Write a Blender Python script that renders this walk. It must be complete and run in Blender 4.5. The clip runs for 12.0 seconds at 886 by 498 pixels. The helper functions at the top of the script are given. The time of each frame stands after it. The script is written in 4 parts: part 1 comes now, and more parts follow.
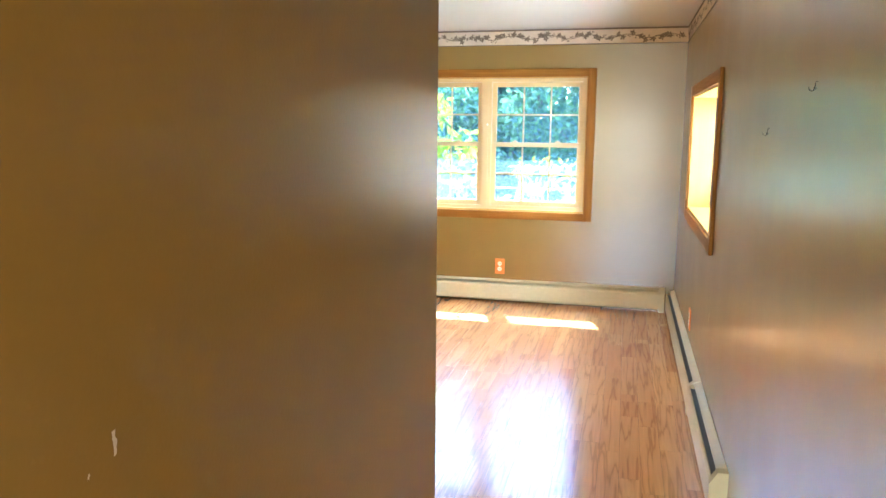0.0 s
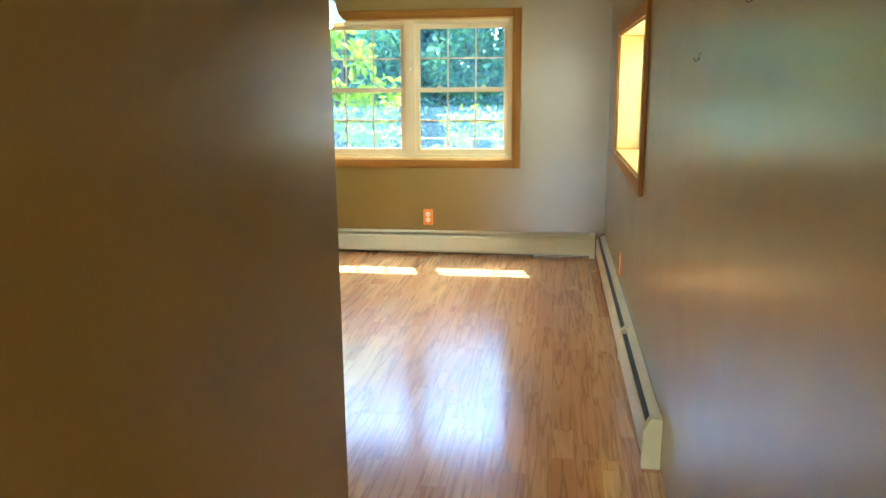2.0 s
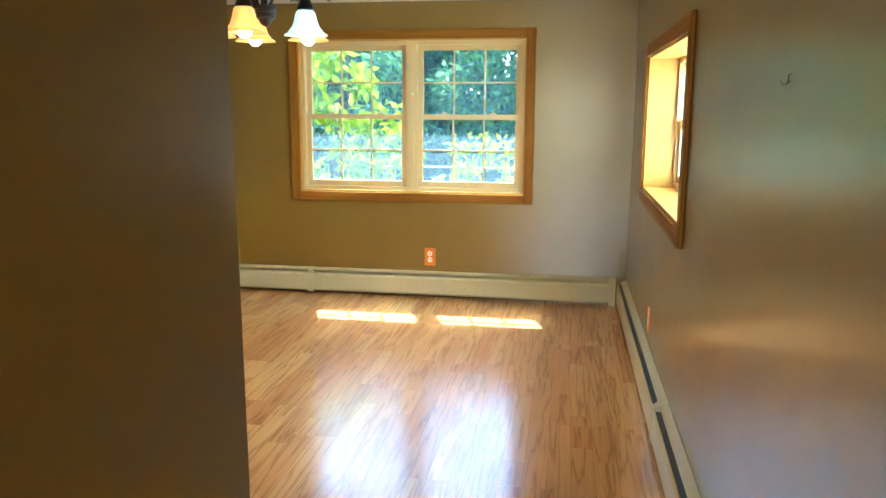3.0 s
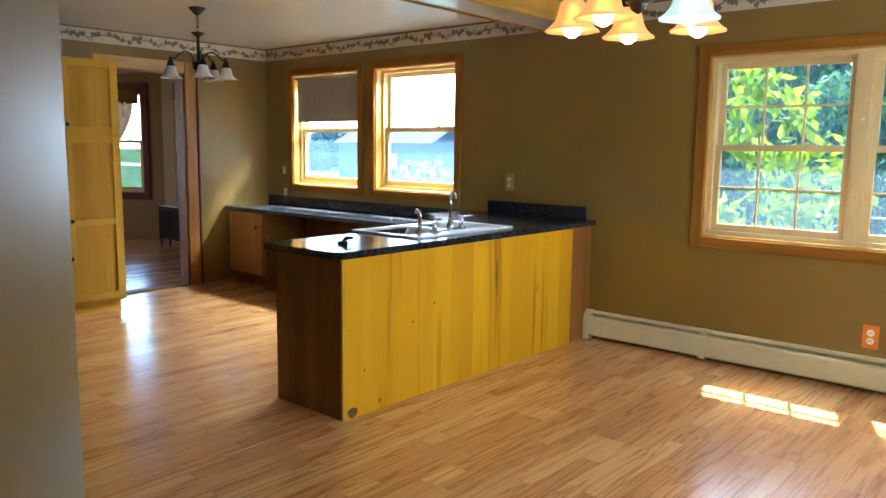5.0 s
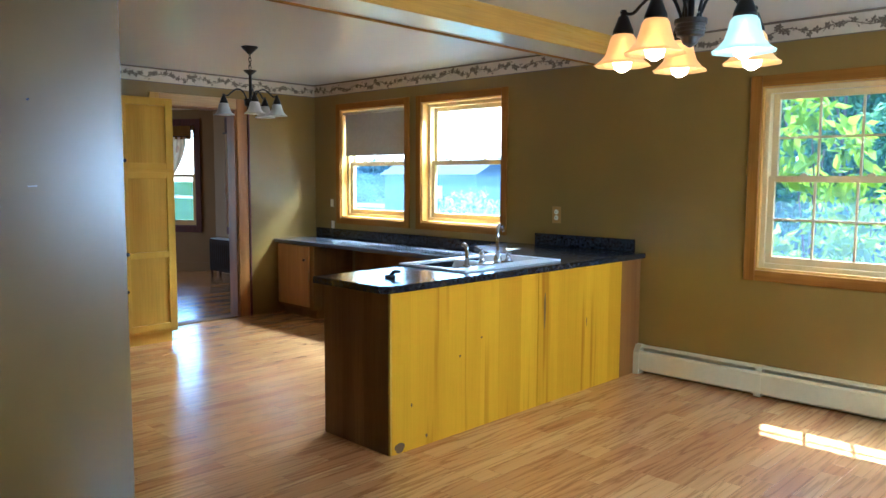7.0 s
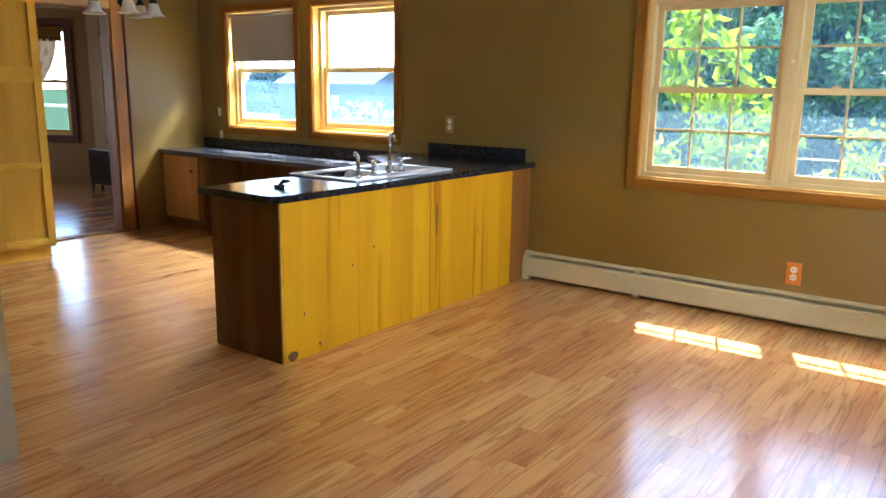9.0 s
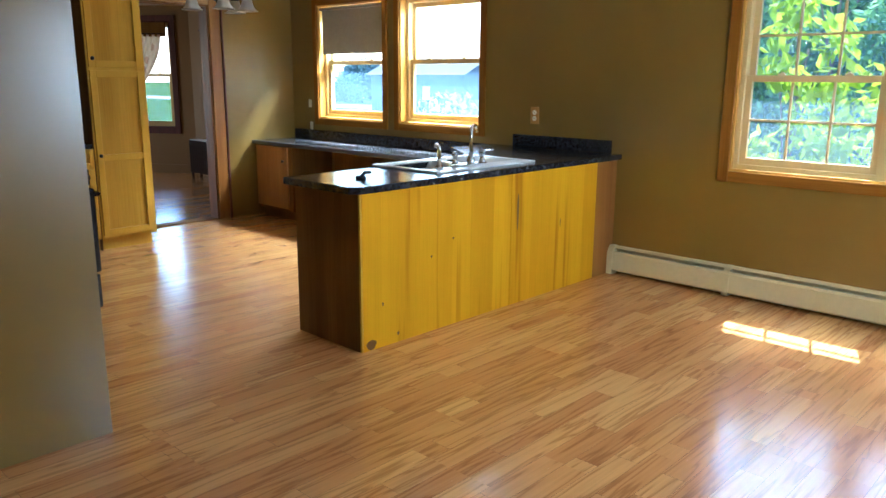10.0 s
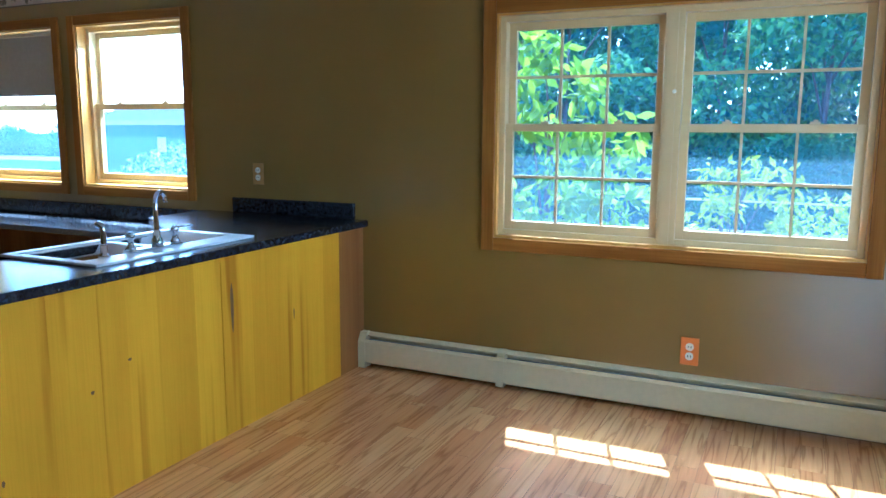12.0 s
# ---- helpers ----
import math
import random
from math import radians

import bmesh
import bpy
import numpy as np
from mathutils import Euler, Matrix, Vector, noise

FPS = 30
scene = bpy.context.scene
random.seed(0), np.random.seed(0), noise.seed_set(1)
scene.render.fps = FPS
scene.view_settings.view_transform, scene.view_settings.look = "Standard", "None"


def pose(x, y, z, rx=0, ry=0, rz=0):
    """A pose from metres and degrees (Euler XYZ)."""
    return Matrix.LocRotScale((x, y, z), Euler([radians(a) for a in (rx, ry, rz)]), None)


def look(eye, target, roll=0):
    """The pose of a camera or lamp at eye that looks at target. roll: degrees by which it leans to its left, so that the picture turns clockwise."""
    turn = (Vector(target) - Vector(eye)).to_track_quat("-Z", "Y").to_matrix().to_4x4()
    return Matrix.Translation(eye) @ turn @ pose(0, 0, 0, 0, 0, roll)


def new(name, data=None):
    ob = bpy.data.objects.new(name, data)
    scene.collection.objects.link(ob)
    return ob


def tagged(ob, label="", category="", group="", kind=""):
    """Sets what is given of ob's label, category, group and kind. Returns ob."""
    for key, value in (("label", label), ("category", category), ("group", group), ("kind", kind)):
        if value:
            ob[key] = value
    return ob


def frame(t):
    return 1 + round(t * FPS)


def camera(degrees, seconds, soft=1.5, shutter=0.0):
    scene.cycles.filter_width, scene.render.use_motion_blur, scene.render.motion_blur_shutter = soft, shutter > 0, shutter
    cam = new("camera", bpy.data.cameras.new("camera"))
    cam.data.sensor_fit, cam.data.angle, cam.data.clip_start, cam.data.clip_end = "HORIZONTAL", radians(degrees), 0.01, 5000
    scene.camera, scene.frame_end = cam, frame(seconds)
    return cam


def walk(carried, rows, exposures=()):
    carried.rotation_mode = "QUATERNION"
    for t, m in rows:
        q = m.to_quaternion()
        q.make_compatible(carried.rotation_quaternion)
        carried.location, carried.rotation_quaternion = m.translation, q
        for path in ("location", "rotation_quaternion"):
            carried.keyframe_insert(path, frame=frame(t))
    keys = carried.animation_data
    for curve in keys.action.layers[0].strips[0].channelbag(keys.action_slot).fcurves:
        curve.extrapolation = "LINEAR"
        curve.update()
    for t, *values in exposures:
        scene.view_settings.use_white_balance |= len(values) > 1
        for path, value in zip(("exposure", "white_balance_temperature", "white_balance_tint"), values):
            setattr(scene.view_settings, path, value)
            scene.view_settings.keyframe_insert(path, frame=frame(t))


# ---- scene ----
cam = camera(61.0, 12.0)
PATH = [
    (0, (0.525, 2.334, 1.574), (0.063, 4.254, 1.257), 0.5),
    (0.5, (0.558, 2.32, 1.574), (0.207, 4.264, 1.257), -0.5),
    (1, (0.579, 2.359, 1.544), (0.296, 4.301, 1.159), -0.7),
    (1.5, (0.583, 2.397, 1.503), (0.302, 4.327, 1.06), -0.5),
    (2, (0.544, 2.56, 1.505), (0.256, 4.491, 1.07), -0.5),
    (2.5, (0.495, 2.86, 1.543), (0.223, 4.802, 1.146), -0.3),
    (2.7, (0.501, 3.001, 1.533), (0.223, 4.944, 1.147), -0.1),
    (4.3, (0.41, 3.996, 1.414), (-0.477, 5.769, 1.149), 0.2),
    (4.5, (0.41, 4.038, 1.418), (-0.611, 5.737, 1.153), 0.3),
    (5, (0.375, 4.105, 1.412), (-0.923, 5.603, 1.145), 0.7),
    (5.5, (0.344, 4.113, 1.405), (-1.12, 5.453, 1.156), 0.6),
    (6, (0.34, 4.103, 1.406), (-1.181, 5.385, 1.194), 0.6),
    (6.5, (0.343, 4.096, 1.415), (-1.154, 5.41, 1.233), 0.4),
    (7, (0.354, 4.105, 1.427), (-1.038, 5.529, 1.24), 0.3),
    (7.5, (0.366, 4.132, 1.42), (-0.891, 5.672, 1.197), 0.0),
    (7.7, (0.369, 4.137, 1.417), (-0.835, 5.715, 1.172), 0.1),
    (9.3, (0.404, 4.121, 1.41), (-0.779, 5.671, 0.964), 1.2),
    (9.5, (0.394, 4.121, 1.408), (-0.838, 5.63, 0.956), 1.2),
    (10, (0.437, 4.17, 1.418), (-0.907, 5.584, 0.977), 0.4),
    (10.5, (0.328, 4.292, 1.407), (-1.025, 5.709, 1.004), -0.0),
    (11, (0.115, 4.511, 1.41), (-1.143, 6.023, 1.051), -0.0),
    (11.5, (-0.036, 4.845, 1.423), (-1.113, 6.498, 1.092), 0.3),
    (12, (-0.13, 5.237, 1.414), (-0.969, 7.026, 1.104), 0.3),
]
EXPO = [(0.0, 4.35, 4900, 8), (1.0, 3.75, 4600, 4), (2.5, 3.75, 5100, -6), (4.5, 3.2, 5400, 6), (5.5, 3.35, 5050, 3), (6.5, 3.4, 4700, 2), (7.5, 3.3, 4400, 1),
        (9.5, 3.3, 5600, 10), (10.0, 3.3, 5100, 2), (10.5, 3.4, 4850, -1), (11.2, 3.4, 4850, -4), (12.0, 3.0, 3950, 1)]
walk(cam, [(t, look(eye, target, roll)) for t, eye, target, roll in PATH], EXPO)

# ---- plan, metres ----
N = 9.07          # inner face of the outer wall with the windows
R = 0.985          # inner face of the wall with the deep window
H = 2.427          # ceiling
WK = -6.47        # kitchen's west wall
PX = -2.487        # east face of the partition
PY = 5.295        # its end, and the kitchen's south wall
HX = 0.077         # hall's west wall
SY = 4.130         # dining room's south wall
BACK = 0.7        # hall's end
T = 0.16          # outer wall thickness

# ---- light ----
SUN_TO = Vector((-0.34, 1.0, 1.54)).normalized()
SUN, SKY = 3.0, 0.15
elev = math.asin(SUN_TO.z)
world = bpy.data.worlds.new("world")
scene.world = world
world.use_nodes = True
wn = world.node_tree.nodes
sky = wn.new("ShaderNodeTexSky")
sky.sky_type, sky.sun_disc = "NISHITA", False
sky.sun_elevation, sky.sun_rotation = elev, math.atan2(SUN_TO.x, SUN_TO.y)
sky.dust_density, sky.ozone_density = 1.0, 1.5
world.node_tree.links.new(sky.outputs[0], wn["Background"].inputs[0])
wn["Background"].inputs[1].default_value = SKY
sun = new("sun", bpy.data.lights.new("sun", "SUN"))
sun.data.energy, sun.data.angle, sun.data.color = SUN, radians(0.5), (1.0, 0.95, 0.88)
sun.matrix_world = look(SUN_TO * 30, (0, 0, 0))
LAMP = 0.6


def area_lamp(name, m, w, h, watts, colour):
    """an area lamp near an opening, for sky light or as fill; it shines along local -z."""
    d = bpy.data.lights.new(name, "AREA")
    d.shape, d.size, d.size_y, d.energy, d.color = "RECTANGLE", w, h, watts, colour
    ob = new(name, d)
    ob.matrix_world = m
    return ob


area_lamp("east_daylight", pose(R + 0.42, 7.3, 1.42, 0, 90, 0), 0.8, 1.45, 7.5, (0.86, 0.93, 1.0))
# unseen warm lamp added behind the camera to brighten the hall walls
area_lamp("hall_fill", pose(0.5, BACK - 0.05, 1.2, 90, 0, 0), 0.75, 1.8, 5.0, (1.0, 0.76, 0.44))
# unseen lamp added under the eave, boosts sky light through the kitchen windows
area_lamp("kitchen_daylight", look((-4.9, 9.72, 2.40), (-4.9, 8.97, 1.73)), 2.5, 0.22, 44, (0.88, 0.94, 1.0))
# unseen fill lamp in an added opening, brightens the next room
area_lamp("next_room_fill", pose(-12.66, 6.2, 1.4, 0, -90, 0), 1.3, 1.5, 6, (1.0, 0.88, 0.72))


# ---- building tools ----
def node_mat(name, base=(0.5, 0.5, 0.5), rough=0.5, metal=0.0, spec=0.5):
    m = bpy.data.materials.new(name)
    m.use_nodes = True
    b = m.node_tree.nodes["Principled BSDF"]
    b.inputs["Base Color"].default_value = (*base, 1)
    b.inputs["Roughness"].default_value = rough
    b.inputs["Metallic"].default_value = metal
    b.inputs["Specular IOR Level"].default_value = spec
    return m, m.node_tree.nodes, m.node_tree.links, b


def coords(nt, ln, scale=(1, 1, 1), shift=False, kind="Object"):
    tc = nt.new("ShaderNodeTexCoord")
    mp = nt.new("ShaderNodeMapping")
    mp.inputs["Scale"].default_value = scale
    out = tc.outputs[kind]
    if shift:
        oi = nt.new("ShaderNodeObjectInfo")
        ml = nt.new("ShaderNodeMath")
        ml.operation, ml.inputs[1].default_value = "MULTIPLY", 37.0
        ln.new(oi.outputs["Random"], ml.inputs[0])
        ad = nt.new("ShaderNodeVectorMath")
        ad.operation = "ADD"
        ln.new(out, ad.inputs[0])
        ln.new(ml.outputs[0], ad.inputs[1])
        out = ad.outputs[0]
    ln.new(out, mp.inputs[0])
    return mp.outputs[0]


def noise_of(nt, ln, vec, scale, detail=4.0, rough=0.55):
    n = nt.new("ShaderNodeTexNoise")
    n.inputs["Scale"].default_value, n.inputs["Detail"].default_value, n.inputs["Roughness"].default_value = scale, detail, rough
    ln.new(vec, n.inputs["Vector"])
    return n.outputs["Fac"]


def ramp(nt, ln, fac, stops):
    r = nt.new("ShaderNodeValToRGB")
    while len(r.color_ramp.elements) < len(stops):
        r.color_ramp.elements.new(0.5)
    for e, (p, c) in zip(r.color_ramp.elements, stops):
        e.position, e.color = p, (*c, 1)
    ln.new(fac, r.inputs[0])
    return r.outputs[0]


def mix(nt, ln, fac, a, b, mode="MIX"):
    m = nt.new("ShaderNodeMix")
    m.data_type, m.blend_type = "RGBA", mode
    for v, sock in ((fac, m.inputs[0]), (a, m.inputs[6]), (b, m.inputs[7])):
        if isinstance(v, (int, float)):
            sock.default_value = v
        elif isinstance(v, tuple):
            sock.default_value = (*v, 1)
        else:
            ln.new(v, sock)
    return m.outputs[2]


def bump(nt, ln, b, fac, strength, dist=0.002):
    bp = nt.new("ShaderNodeBump")
    bp.inputs["Strength"].default_value, bp.inputs["Distance"].default_value = strength, dist
    ln.new(fac, bp.inputs["Height"])
    ln.new(bp.outputs[0], b.inputs["Normal"])


def rough_var(nt, ln, b, fac, lo, hi):
    mr = nt.new("ShaderNodeMapRange")
    mr.inputs["To Min"].default_value, mr.inputs["To Max"].default_value = lo, hi
    ln.new(fac, mr.inputs["Value"])
    ln.new(mr.outputs[0], b.inputs["Roughness"])


def paint(name, base, rough, stipple=0.25, dirt=0.12, lo=None, coat=0.0, spec=0.5):
    m, nt, ln, b = node_mat(name, base, rough, spec=spec)
    b.inputs["Coat Weight"].default_value, b.inputs["Coat Roughness"].default_value = coat, 0.24
    v = coords(nt, ln)
    big = noise_of(nt, ln, v, 1.3, 3)
    dark = tuple(c * (1 - dirt) for c in base)
    ln.new(ramp(nt, ln, big, [(0.3, dark), (0.7, base)]), b.inputs["Base Color"])
    rough_var(nt, ln, b, noise_of(nt, ln, v, 3.0, 3), (lo or rough * 0.85), rough * 1.15)
    bump(nt, ln, b, noise_of(nt, ln, v, 140, 2), stipple, 0.0012)
    return m


def wood(name, light, dark, rough=0.35, axis="z", rings=3.0, shift=True, coat=0.0, streak=1.0, vary=None):
    m, nt, ln, b = node_mat(name, light, rough)
    s = {"x": (0.9, 14, 14), "y": (14, 0.9, 14), "z": (14, 14, 0.9)}[axis]
    v = coords(nt, ln, s, shift)
    n1 = noise_of(nt, ln, v, 1.0 * rings / 3, 4)
    s2 = tuple(q * 9 if q > 1 else q * 3 for q in s)
    n2 = noise_of(nt, ln, coords(nt, ln, s2, shift), 1.0, 3)
    c1 = ramp(nt, ln, n1, [(0.28, dark), (0.52, tuple((a + c) / 2 for a, c in zip(light, dark))), (0.7, light)])
    c2 = ramp(nt, ln, n2, [(0.35, (0.72, 0.66, 0.6)), (0.6, (1, 1, 1))])
    col = mix(nt, ln, 0.55 * streak, c1, c2, "MULTIPLY")
    if vary:
        oi = nt.new("ShaderNodeObjectInfo")
        col = mix(nt, ln, 0.9, col, ramp(nt, ln, oi.outputs["Random"], vary), "MULTIPLY")
        v3 = coords(nt, ln, (9, 9, 0.5), True)
        n3 = noise_of(nt, ln, v3, 1.0, 2)
        col = mix(nt, ln, 0.8, col, ramp(nt, ln, n3, [(0.30, (0.55, 0.38, 0.22)), (0.40, (1, 1, 1))]), "MULTIPLY")
    ln.new(col, b.inputs["Base Color"])
    rough_var(nt, ln, b, n2, rough * 1.2, rough * 0.85)
    b.inputs["Coat Weight"].default_value = coat
    b.inputs["Coat Roughness"].default_value = 0.15
    bump(nt, ln, b, n2, 0.12, 0.0006)
    return m


def plain(name, base, rough=0.4, metal=0.0, spec=0.5, grain=0.08, scale=30):
    m, nt, ln, b = node_mat(name, base, rough, metal, spec)
    f = noise_of(nt, ln, coords(nt, ln), scale, 4)
    ln.new(ramp(nt, ln, f, [(0.3, tuple(c * (1 - grain) for c in base)), (0.7, base)]), b.inputs["Base Color"])
    rough_var(nt, ln, b, f, rough * 1.15, rough * 0.9)
    return m


def place(ob, parent):
    if parent:
        ob.parent = parent
    return ob


def part(name, bm, material, parent=None, label="", smooth=False):
    me = bpy.data.meshes.new(name)
    bmesh.ops.recalc_face_normals(bm, faces=bm.faces)
    for f in bm.faces:
        f.smooth = smooth
    bm.to_mesh(me)
    bm.free()
    me.materials.append(material)
    ob = new(name, me)
    place(ob, parent)
    if label:
        tagged(ob, label)
    return ob


def thing(name, m, label="", category="", group="", kind="", parent=None):
    e = new(name)
    e.empty_display_size = 0.1
    place(e, parent)
    e.matrix_basis = m
    return tagged(e, label, category, group, kind)


def box(bm, x0, x1, y0, y1, z0, z1, bevel=0.0, seg=1):
    m = Matrix.Translation(((x0 + x1) / 2, (y0 + y1) / 2, (z0 + z1) / 2)) @ Matrix.Diagonal((abs(x1 - x0), abs(y1 - y0), abs(z1 - z0), 1))
    vs = bmesh.ops.create_cube(bm, size=1, matrix=m)["verts"]
    if bevel:
        es = list({e for v in vs for e in v.link_edges})
        bmesh.ops.bevel(bm, geom=es, offset=bevel, segments=seg, affect="EDGES", profile=0.6)
    return bm


def boxes(items, bevel=0.0):
    bm = bmesh.new()
    for it in items:
        box(bm, *it, bevel=bevel)
    return bm


def lathe(bm, profile, n=24, m=None, wave=0.0, lobes=0):
    m = m or Matrix()
    rings = []
    for r, z, *w in profile:
        k = w[0] if w else 0
        rings.append([bm.verts.new(m @ Vector((r * (1 + k * wave * math.cos(lobes * a)) * math.cos(a), r * (1 + k * wave * math.cos(lobes * a)) * math.sin(a), z)))
                      for a in [2 * math.pi * i / n for i in range(n)]])
    for a, b in zip(rings, rings[1:]):
        for i in range(n):
            bm.faces.new((a[i], a[(i + 1) % n], b[(i + 1) % n], b[i]))
    for ring in (rings[0], rings[-1]):
        bm.faces.new(ring)
    return bm


def tube(bm, pts, r, n=8):
    pts = [Vector(p) for p in pts]
    rings = []
    up = Vector((0.013, 0.02, 1))
    for i, p in enumerate(pts):
        d = (pts[min(i + 1, len(pts) - 1)] - pts[max(i - 1, 0)]).normalized()
        ref = up if abs(d.z) < 0.95 else Vector((1, 0.1, 0))
        s = d.cross(ref).normalized()
        u = s.cross(d)
        rr = r[i] if isinstance(r, (list, tuple)) else r
        rings.append([bm.verts.new(p + (s * math.cos(a) + u * math.sin(a)) * rr) for a in [2 * math.pi * k / n for k in range(n)]])
    for a, b in zip(rings, rings[1:]):
        for k in range(n):
            bm.faces.new((a[k], a[(k + 1) % n], b[(k + 1) % n], b[k]))
    bm.faces.new(rings[0])
    bm.faces.new(rings[-1])
    return bm


def smooth_path(pts, k=5):
    pts = [Vector(p) for p in pts]
    out = []
    for i in range(len(pts) - 1):
        p0, p1, p2, p3 = pts[max(i - 1, 0)], pts[i], pts[i + 1], pts[min(i + 2, len(pts) - 1)]
        for j in range(k):
            t = j / k
            out.append(0.5 * ((2 * p1) + (p2 - p0) * t + (2 * p0 - 5 * p1 + 4 * p2 - p3) * t * t + (3 * p1 - p0 - 3 * p2 + p3) * t ** 3))
    return out + [pts[-1]]


# ---- materials ----
WALLC = (0.235, 0.138, 0.022)
wall_paint = paint("taupe satin wall paint", WALLC, 0.36, 0.2, coat=1.0, spec=0.35)
ceil_paint, _n, _l, _b = node_mat("off-white ceiling paint", (0.60, 0.54, 0.43), 0.30)
_b.inputs["Coat Weight"].default_value, _b.inputs["Coat Roughness"].default_value = 0.4, 0.2
# oak darkened, as the casings stand against the bright windows
trim_wood = wood("honey oak casing", (0.33, 0.145, 0.018), (0.21, 0.080, 0.010), 0.35)
trim_wood_x = wood("honey oak casing across", (0.33, 0.145, 0.018), (0.21, 0.080, 0.010), 0.35, "x")
beam_wood = wood("golden oak beam", (0.60, 0.33, 0.045), (0.46, 0.22, 0.025), 0.28, "y", 2.0)
birch = wood("yellow birch panel", (0.76, 0.385, 0.004), (0.62, 0.29, 0.003), 0.5, "z", 0.8, streak=0.4, vary=[(0.0, (0.90, 0.86, 0.8)), (0.5, (0.95, 0.92, 0.9)), (1.0, (1, 1, 1))])
birch_dark = wood("brown birch panel", (0.42, 0.19, 0.04), (0.26, 0.11, 0.025), 0.36, "z", 0.8, streak=0.5, vary=[(0.0, (0.7, 0.6, 0.55)), (1.0, (1, 1, 1))])
maple = wood("maple cabinet", (0.66, 0.385, 0.045), (0.54, 0.285, 0.025), 0.36, "z", 0.8, streak=0.4)
maple_panel = wood("maple cabinet panel", (0.60, 0.33, 0.035), (0.42, 0.21, 0.02), 0.36, "z", 1.4, streak=0.7)
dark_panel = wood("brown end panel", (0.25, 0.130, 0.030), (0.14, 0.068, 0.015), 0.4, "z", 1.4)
# lighter trim tone with the light that jambs and doorway casing catch
lit_wood = wood("trim wood in a lit tone", (0.60, 0.33, 0.045), (0.48, 0.24, 0.03), 0.4, streak=0.5)
dark_casing = wood("dark red-brown stained casing", (0.13, 0.022, 0.012), (0.06, 0.010, 0.006), 0.6)
vinyl = plain("cream vinyl sash", (0.66, 0.48, 0.20), 0.35, grain=0.04)
enamel = plain("cream enamel heater", (0.68, 0.57, 0.29), 0.38, grain=0.06)
dark_gap = plain("grey aluminium fins", (0.16, 0.17, 0.16), 0.6)
black_metal = plain("blackened iron", (0.02, 0.018, 0.017), 0.35, 0.6)
bronze = plain("brushed pewter and black", (0.10, 0.09, 0.08), 0.35, 0.8)
chrome, *_ = node_mat("chrome", (0.75, 0.75, 0.75), 0.08, 1.0)
sink_white = plain("cream enamel sink", (0.74, 0.72, 0.66), 0.3, grain=0.03)
plate_almond = plain("copper-tinted plastic plate", (0.72, 0.20, 0.015), 0.35, grain=0.03)
plate_ivory = plain("ivory plastic", (0.78, 0.72, 0.55), 0.35, grain=0.03)
slot_dark = plain("dark slot", (0.03, 0.03, 0.03), 0.6)
shade_cloth = plain("tan roller blind", (0.42, 0.37, 0.29), 0.8)
iron_rad = plain("brown radiator iron", (0.030, 0.016, 0.010), 0.75, 0.0, 0.2)
rad_top = plain("pale radiator top", (0.55, 0.55, 0.55), 0.5)
oven_black = plain("black oven enamel", (0.012, 0.012, 0.014), 0.2)
for _m in (birch, birch_dark, maple, maple_panel, trim_wood, trim_wood_x, dark_panel):
    _m.node_tree.nodes["Principled BSDF"].inputs["Specular IOR Level"].default_value = 0.06
oven_white = plain("white range enamel", (0.75, 0.73, 0.68), 0.3)


def laminate():
    m, nt, ln, b = node_mat("black marbled laminate", (0.03, 0.03, 0.033), 0.16)
    v = coords(nt, ln)
    a = noise_of(nt, ln, v, 45, 6, 0.7)
    c = ramp(nt, ln, a, [(0.42, (0.010, 0.010, 0.012)), (0.58, (0.03, 0.03, 0.035)), (0.72, (0.034, 0.033, 0.032))])
    ln.new(c, b.inputs["Base Color"])
    rough_var(nt, ln, b, noise_of(nt, ln, v, 6, 3), 0.13, 0.24)
    bump(nt, ln, b, noise_of(nt, ln, v, 260, 2), 0.1, 0.0005)
    return m


